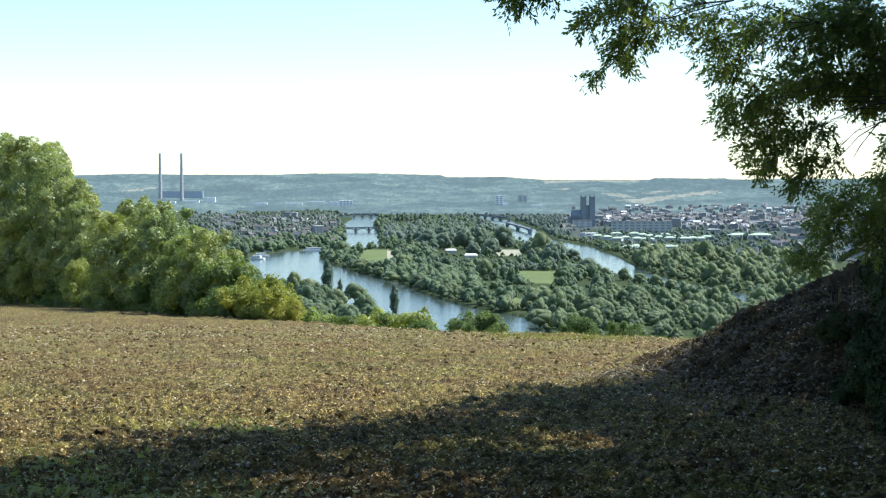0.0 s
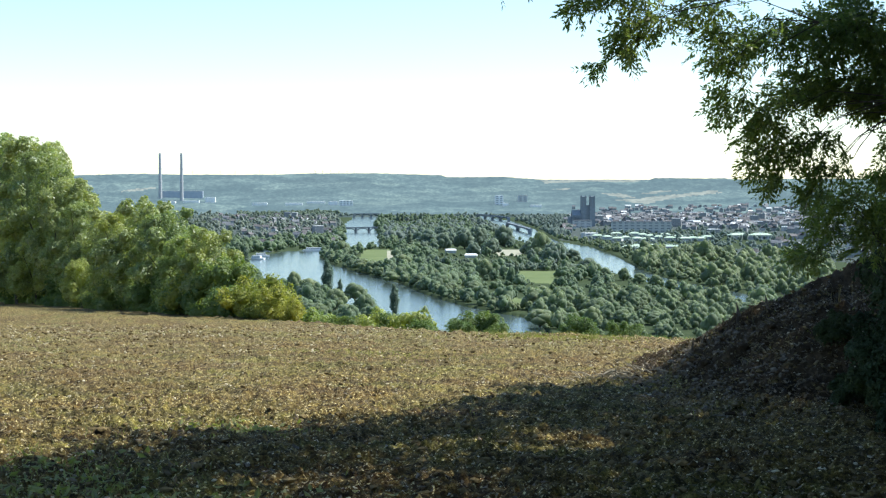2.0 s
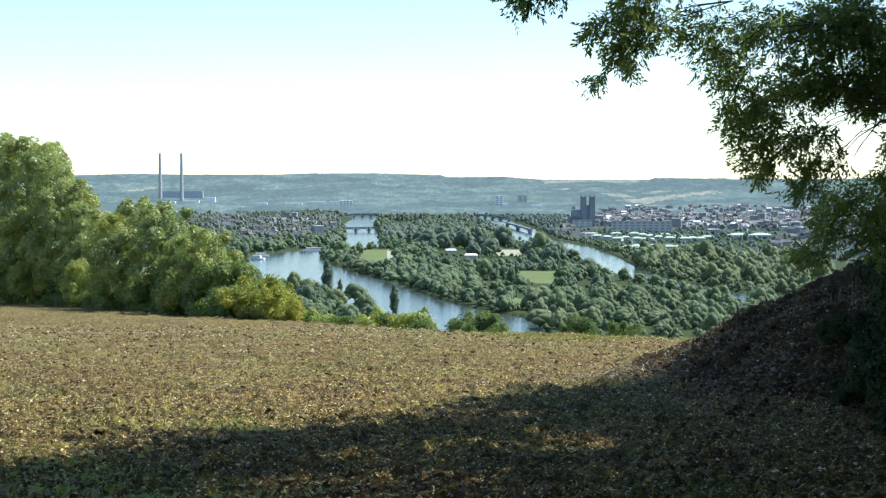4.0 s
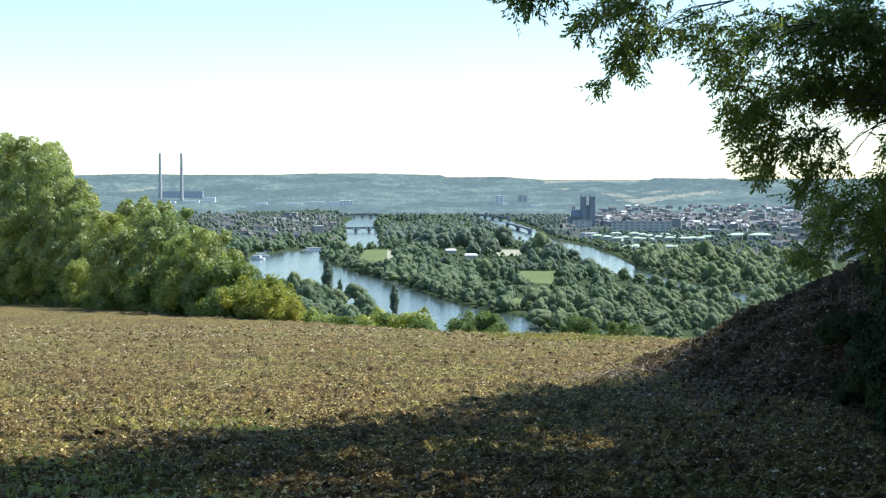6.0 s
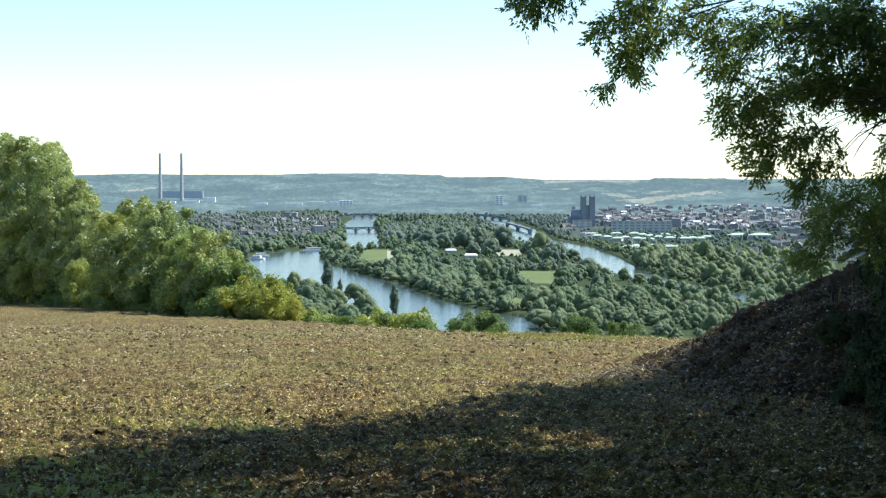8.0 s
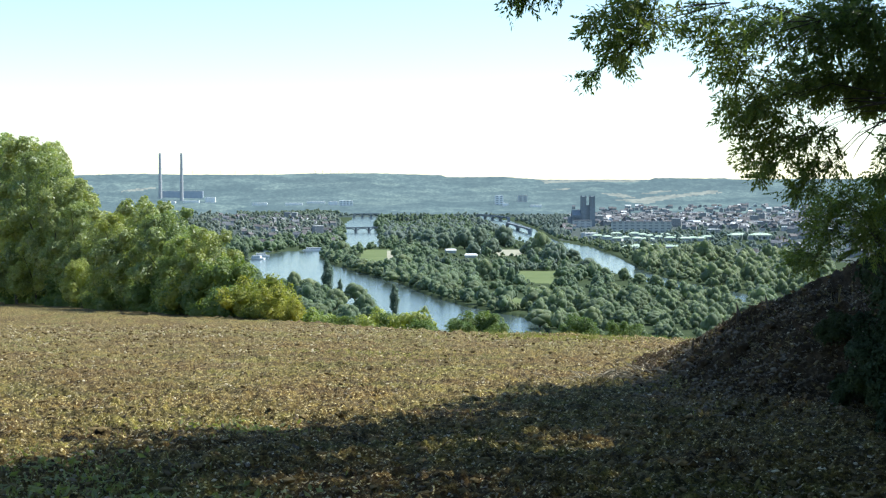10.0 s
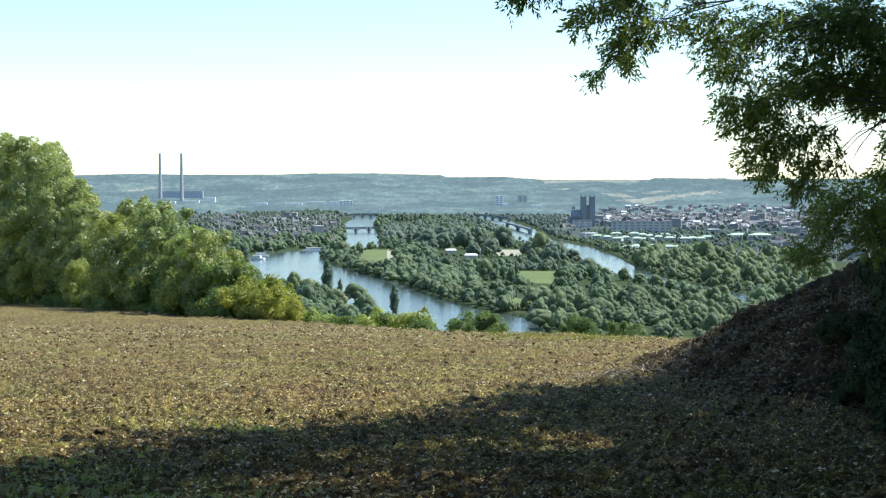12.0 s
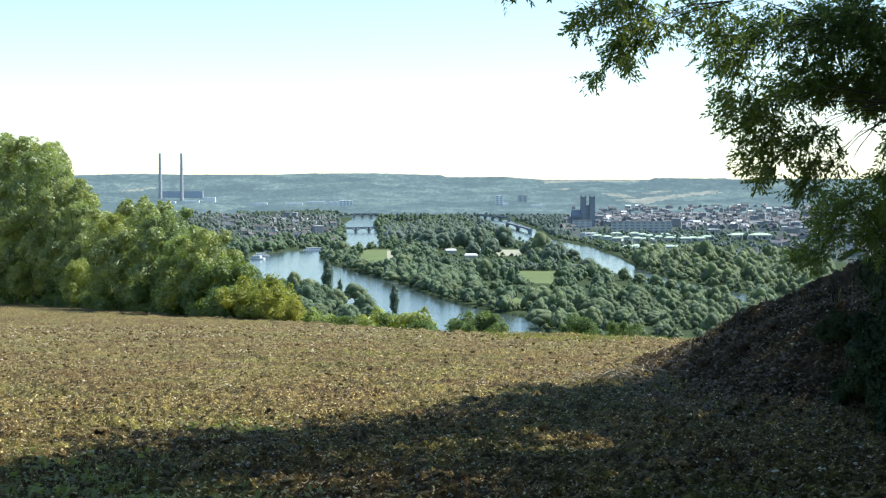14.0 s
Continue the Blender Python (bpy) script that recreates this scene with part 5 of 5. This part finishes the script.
def bank_shrubs():
    """Dark brambles that grow over the shaded end of the bank."""
    kinds = [tree_meshes(2.2, 2.0, 0.05, 9000, 0.075, M_BRAMBLE, 130 + k, 14, 0.85, 0.42, 0.03, 0.45) for k in range(2)]
    for i, (x, y, k) in enumerate([(7.1, 22.6, 0.75), (7.8, 23.8, 0.95), (6.75, 21.2, 0.66), (6.1, 19.3, 0.62), (6.7, 20.2, 0.7), (5.75, 18.0, 0.55), (6.3, 18.6, 0.68), (5.75, 19.9, 0.42), (6.2, 21.8, 0.45), (5.45, 20.6, 0.26), (5.9, 23.0, 0.28)]):
        plant("bramble", kinds[i % 2], x, y, "dark leafy bramble growing over the earth bank", "bramble", k, 75 * i, "brambles on the bank", float(relief(np.array(x), np.array(y))) - 0.1)


bank_shrubs()


# ---- the ash tree beside the camera ----
PX = 1 / 2734.0


def leaflets(base, axis, n_pairs, length, r, drop=0.35):
    """Compound leaves: paired narrow leaflets along a drooping stalk."""
    n = len(base)
    chunks = []
    axis = axis + r.normal(0, 0.25, axis.shape)
    axis[:, 2] -= drop
    axis /= np.linalg.norm(axis, axis=1)[:, None]
    side = np.cross(axis, r.normal(0, 1, (n, 3)))
    side /= np.linalg.norm(side, axis=1)[:, None] + 1e-9
    for k in range(n_pairs):
        for sgn in (-1, 1):
            o = base + axis * (length * (0.6 + 0.75 * k))
            d = axis * 0.75 + side * sgn * 0.75 + r.normal(0, 0.18, (n, 3))
            d[:, 2] -= 0.25
            d /= np.linalg.norm(d, axis=1)[:, None]
            w = np.cross(d, axis + r.normal(0, 0.5, (n, 3)))
            w /= np.linalg.norm(w, axis=1)[:, None] + 1e-9
            nn = np.cross(d, w)
            l = (length * r.uniform(0.75, 1.25, n))[:, None]
            V = np.stack([o, o + d * l * 0.45 + w * l * 0.19, o + d * l - nn * l * 0.12, o + d * l * 0.45 - w * l * 0.19], 1).reshape(-1, 3)
            chunks.append((V, np.arange(4 * n).reshape(-1, 4)))
    return join(chunks)


def branch_meshes(root, lobes, twigs, r, length=0.058, pairs=4, per=4, thick=0.007):
    """A limb from the root through its lobes, with twigs that end in compound leaves. In the root's space."""
    wood, leaf = [], []
    root = Vector(root)
    for (cx, cy, cz, rx, ry, rz), n in zip(lobes, twigs):
        c = Vector((cx, cy, cz)) - root
        bend = c * 0.5 + Vector((0, 0, 0.12 * c.length))
        limb = [Vector((0, 0, 0)), bend * 0.55, bend, c * 0.8 + Vector((0, 0, 0.03)), c]
        wood.append(tube(limb, [thick, thick * 0.8, thick * 0.6, thick * 0.4, thick * 0.25], 6))
        u = r.normal(0, 1, (n, 3))
        u /= np.linalg.norm(u, axis=1)[:, None]
        ends = np.array(c) + u * np.array((rx, ry, rz)) * (r.random(n) ** 0.45)[:, None]
        for e in ends:
            e = Vector(e)
            s = limb[2].lerp(limb[4], r.uniform(0.2, 1.0))
            m = s.lerp(e, 0.55) + Vector((0, 0, 0.06 * (e - s).length))
            wood.append(tube([s, m, e], [thick * 0.22, thick * 0.15, 0.0025], 4))
            k = np.sort(r.uniform(0.35, 1.0, per))
            pts = np.array([tuple(m.lerp(e, (t - 0.35) / 0.65)) for t in k])
            ax = np.tile(np.array((e - s).normalized()), (per, 1)) + r.normal(0, 0.55, (per, 3))
            leaf.append(leaflets(pts, ax, pairs, length, r))
    return mesh_of("branch", *join(wood), M_BARK, shade=True), mesh_of("leaves", *join(leaf), M_LEAF)


ASH = thing("ash_tree", (11.5, 22.0, float(ground_z(11.5, 22.0))), "leafy ash tree with drooping boughs on an earth bank", "tree")
ASH_Z = float(ASH.matrix_basis.translation.z)
SWAY = []


def at(lobe):
    """A lobe (centre x, y, z and three radii) in the tree's space."""
    x, y, z, a, b, c = lobe
    return (x - 11.5, y - 22.0, z - ASH_Z, a, b, c)


def bough(label, root, lobes, twigs, seed, sway=None, **kw):
    """A limb of the ash with its leaves; sway names how it moves in the wind."""
    r = np.random.default_rng(seed)
    root = Vector(at((*root, 0, 0, 0))[:3])
    wood, leaf = branch_meshes(root, [at(l) for l in lobes], twigs, r, **kw)
    ob = part("branch", wood, parent=ASH, label=label)
    ob.matrix_basis = Matrix.Translation(root)
    part("leaves", leaf, parent=ob)
    if sway:
        arm = Vector(at(lobes[-1])[:3]) - root
        SWAY.append((ob, root, arm, sway))
    return ob


# how the ends of the boughs wander, as angles from the stand in steps of 0.37 mrad: (second, right, down)
WIND = {
    "outer": [(0, 0, 0), (.5, -16, -2), (1, 0, 7), (1.5, 12, -4), (2, 2, -14), (2.5, 0, -7), (3, -7, -2), (3.2, -8, 1), (4.2, 5, 10), (5.3, 14, 18), (5.5, 17, 20),
              (6, 9, 17), (6.5, 2, 16), (7, 22, 12), (7.5, 26, 26), (8, 17, 24), (8.2, 20, 21), (9.3, 4, 8), (10.5, -14, -3), (11, -15, -4), (11.5, -6, -5), (12, 0, 0), (12.5, 5, -2),
              (13, 13, 0), (13.5, 6, -5), (14, 0, 2)],
    "top": [(0, 0, 0), (.5, 8, 10), (1, 5, 2), (1.5, -14, -32), (2, -8, -44), (2.5, -3, -30), (3, 5, -12), (4.2, 14, 0), (5.3, 20, 5), (6, 15, 2), (6.5, 6, 6), (7, 28, 18),
            (7.5, 25, 28), (8, 28, 15), (9.3, 8, 0), (10.5, 2, -14), (11, 5, -18), (12, 5, -12), (12.5, 12, -2), (13, 25, 22), (13.5, 8, 2), (14, -4, -34)],
    "high": [(0, 0, 0), (.5, -2, -5), (1, -3, -3), (1.5, -18, -19), (2, -20, -26), (2.5, -16, -10), (3, 8, 18), (4.2, 14, 20), (5.3, 18, 22), (6, -4, 5), (6.5, 10, 8), (7, 20, 15),
             (7.5, 31, 20), (8, 27, 18), (9.3, 18, 12), (10.5, 8, 8), (11, 5, 12), (11.5, 2, 8), (12, -10, -3), (12.5, 8, 15), (13, 0, 12), (13.5, -7, 2), (14, -8, 2)],
    "middle": [(0, 0, 0), (.5, 0, 4), (1, -1, -5), (1.5, -8, -8), (2, -12, -12), (2.5, -5, 6), (3, 8, 20), (4.2, 8, 12), (5.5, 8, 8), (6, 9, 14), (6.5, 9, 18), (7, -2, 2),
               (7.5, -6, -4), (8, -4, 0), (9.3, 4, 2), (10.5, 10, 2), (11, 8, 0), (11.5, 0, -6), (12, 2, 0), (12.5, 2, 5), (13, 3, 1), (13.5, 3, -2), (14, -2, -10)],
    "lower": [(0, 0, 0), (.5, -6, -6), (1, -10, -8), (1.5, 4, 24), (2, 8, 30), (2.5, 0, 13), (3, -4, 5), (4.2, -4, 8), (5.5, -4, 10), (6.5, -4, 10), (7, -4, 9), (7.5, -5, 3),
              (8, -5, 3), (9.3, -3, 4), (10.5, -1, 5), (11, -2, 0), (11.5, -2, -2), (12, 2, 10), (12.5, 3, 4), (13, -4, -8), (13.5, -3, 4), (14, -3, 14)],
    "lowest": [(0, 0, 0), (.5, 0, 2), (1, 17, 24), (1.5, 20, 27), (2, 19, 22), (2.5, 14, 15), (3, 7, 7), (4.2, 9, 10), (5.5, 12, 13), (6.5, 12, 13), (7.5, 12, 13), (8, 8, 11),
               (9.3, 6, 10), (10.5, 4, 9), (11, 3, 7), (11.5, 10, 12), (12, 5, 8), (13, 0, 6), (13.5, 3, 5), (14, 8, 9)],
    "shrub": [(0, 0, 0), (.5, -4, -5), (1, 0, -7), (1.5, 3, -5), (2, -3, -5), (2.5, 7, -5), (3, 8, -6), (4.2, 5, -3), (5.5, 3, 0), (6.5, 0, 0), (7.5, 3, 3), (8, 1, 1),
              (9.3, -2, 0), (10.5, -5, 0), (11, 0, -4), (12, 0, -7), (13, 4, -5), (14, 3, -6)],
    "bough": [(0, 0, 0), (1, 2, 3), (1.5, 3, 9), (2, 4, 8), (2.5, 2, 4), (3, 0, 2), (5.5, 2, 3), (6.5, 2, 5), (8, 1, 2), (10.5, 0, 0), (12, 1, 1), (14, 1, 1)],
}


def lobe(x, y, z, across, up, deep):
    return (x, y, z, across, deep, up)


def build_ash():
    trunk = join([tube([(0, 0, -0.5), (0.1, -0.1, 1.5), (0.0, -0.2, 3.2), (-0.3, -0.2, 5.5), (-0.5, 0.2, 8.5)], [0.42, 0.33, 0.29, 0.22, 0.1], 12),
                  tube([(0, -0.1, 2.4), (-1.2, -1.6, 3.0), (-2.6, -3.6, 3.4), (-6.2, -5.6, 3.9)], [0.10, 0.06, 0.04, 0.02], 8),
                  tube([(0, -0.1, 3.2), (-1.4, -1.8, 4.4), (-3.2, -4.0, 5.2), (-7.2, -6.2, 5.2)], [0.10, 0.06, 0.04, 0.02], 8)])
    part("trunk", mesh_of("trunk", *trunk, M_BARK, shade=True), parent=ASH)
    D = 15.0
    S = D * PX

    def L(c, rx, ry, deep=0.5):
        return lobe(*c, rx * S, ry * S, deep)
    bough("drooping top bough", (2.53, 15.00, 4.42), [L((0.96, 15.00, 3.70), 60, 35), L((0.66, 15.00, 3.58), 48, 30)], [26, 26], 1, "top")
    bough("high outer bough", (2.97, 15.00, 3.88), [L((1.89, 15.00, 3.53), 75, 38), L((1.61, 15.00, 3.45), 50, 40), L((1.34, 15.00, 3.35), 34, 20)], [26, 18, 12], 2, "high")
    bough("outer bough with a bare tip", (2.81, 15.00, 3.55), [L((2.00, 15.00, 3.28), 48, 34), L((1.75, 15.00, 3.16), 38, 34), L((1.73, 15.00, 2.97), 36, 18), L((1.46, 15.00, 2.82), 20, 9)], [25, 22, 13, 6], 3, "outer")
    bough("middle bough", (3.73, 15.40, 3.38), [L((2.50, 15.40, 3.43), 60, 45), L((2.64, 15.40, 3.10), 40, 38), L((2.84, 15.40, 2.93), 50, 45), L((2.91, 15.40, 2.54), 38, 45)], [26, 20, 30, 24], 4, "middle")
    bough("lower drooping bough", (4.64, 15.60, 2.66), [L((3.22, 15.60, 2.61), 60, 60, 0.6), L((3.15, 15.60, 2.27), 45, 40), L((3.22, 15.60, 1.98), 36, 28)], [44, 32, 20], 5, "lower")
    bough("lowest drooping bough", (4.78, 15.60, 2.52), [L((3.62, 15.60, 2.27), 60, 40), L((3.74, 15.60, 1.98), 45, 28), L((3.54, 15.60, 1.75), 26, 24)], [38, 21, 15], 6, "lowest")
    bough("dense inner bough", (5.33, 16.00, 3.32), [L((3.24, 16.00, 3.38), 70, 60, 0.8), L((3.76, 16.00, 3.32), 70, 70, 0.8), L((4.17, 16.00, 3.50), 80, 70, 0.8), L((4.52, 16.00, 3.15), 60, 70, 0.8)], [52, 72, 130, 110], 7, "bough")
    bough("dense inner bough", (5.48, 16.40, 2.77), [L((3.68, 16.40, 2.83), 60, 55, 0.8), L((4.10, 16.40, 2.83), 60, 45, 0.8), L((4.52, 16.40, 2.71), 50, 40, 0.8)], [66, 84, 90], 8, "bough")
    bough("shrubby low shoots", (5.08, 17.00, 0.57), [L((4.20, 17.00, 1.32), 40, 55), L((4.45, 17.00, 1.63), 60, 40), L((4.73, 17.00, 1.25), 60, 75), L((3.99, 17.00, 1.00), 30, 22)], [40, 40, 80, 26], 9, "shrub")
    bough("hanging shoots", (5.06, 16.20, 2.52), [L((4.65, 16.20, 2.17), 20, 30), L((4.59, 16.20, 1.81), 30, 30)], [10, 24], 10, "shrub")
    # bare forked limbs that carry the lower boughs
    for root, ways in (((4.72, 15.8, 2.52), (((-0.16, 0, 0.09), (-0.42, 0, 0.05), (-0.75, 0.1, -0.09)), ((-0.2, 0, 0.08), (-0.5, 0.1, 0.11), (-0.72, 0.1, 0.06)))),
                       ((4.74, 15.8, 2.46), (((-0.24, 0, -0.03), (-0.5, 0, -0.2), (-0.68, 0.1, -0.42)), ((-0.3, 0, -0.06), (-0.46, 0.1, -0.3), (-0.5, 0.2, -0.42))))):
        o = at((*root, 0, 0, 0))[:3]
        V = [tube([(0.6, 0.2, 0.1), (0, 0, 0), *w], [0.018, 0.013, 0.009, 0.006, 0.003], 6) for w in ways]
        part("branch", mesh_of("branch", *join(V), M_BARK, shade=True), parent=ASH, label="bare dark forked limb").matrix_basis = Matrix.Translation(o)
    # unseen rest of the crown, overhead, spread so its shadow edge fits the field
    r = np.random.default_rng(77)
    for k in range(78):
        u, v = -5 + 26 * ((k * 0.618) % 1.0), 0.9 + 13.0 * ((k + 0.5) / 78)
        c = (3.75 + 0.566 * u + 0.82 * v, 19.2 + 0.82 * u - 0.57 * v, 8.7 + 2.0 * math.sin(math.pi * (k + 0.5) / 78) + r.uniform(-0.5, 0.7))
        # gaps left where sun patches should fall on the field
        if math.hypot(c[0] - 7.75, c[1] - 16.3) > 1.7 and math.hypot(c[0] - 10.25, c[1] - 20.6) > 1.75:
            bough("unseen upper limb of the crown, placed for its shadow", (11.4, 22.2, 4.5), [(*c, 1.7, 1.7, 1.0)], [75], 100 + k, "middle" if v < 5 else None, length=0.25, pairs=3, per=4, thick=0.06)
    # out-of-view limbs added to block light from the right
    for k in range(16):
        c = (8.5 + 5.5 * ((k * 0.618) % 1.0), 8.0 + 0.85 * k, 2.2 + 4.2 * ((k * 0.382) % 1.0))
        bough("unseen side limb added to block light", (11.4, 22.0, 3.5), [(c[0] + 0.1 * c[1] - 0.8, c[1], c[2], 1.5, 1.6, 1.2)], [60], 300 + k, length=0.24, pairs=3, per=4, thick=0.05)
    # more out-of-view limbs, added to keep the sun off the bank
    for k in range(14):
        c = (13.5 + 7.0 * ((k * 0.618) % 1.0), 19.0 + 0.85 * k, 3.0 + 5.0 * ((k * 0.382) % 1.0))
        bough("unseen outer side limb added to shade the bank", (11.6, 22.2, 4.0), [(*c, 1.7, 1.7, 1.4)], [60], 400 + k, length=0.25, pairs=3, per=4, thick=0.05)
    # out-of-view limbs added to cover the sky above the stand
    for k in range(20):
        c = (0.7 + 10.0 * ((k * 0.618) % 1.0), -1.1 + 0.7 * k, 6.4 + r.uniform(-0.5, 0.8) + 0.1 * k)
        bough("unseen long limb added to block the sky over the stand", (11.0, 21.0, 4.5), [(*c, 1.8, 1.6, 0.9)], [65], 200 + k, length=0.24, pairs=3, per=4, thick=0.07)


build_ash()


def motions():
    """The wind in the ash's boughs."""
    for ob, root, arm, name in SWAY:
        rows = []
        reach = math.hypot(arm.x, arm.z)
        for t, right, down in WIND[name]:
            dx, dz = right * 15.0 * PX, -down * 15.0 * PX
            turn = (dx * arm.z - dz * arm.x) / (reach * reach)
            rest = Vector((dx - turn * arm.z, 0, dz + turn * arm.x))
            rows.append((t, Matrix.Translation(root + rest) @ Matrix.Rotation(turn, 4, "Y")))
        walk(ob, rows)


motions()
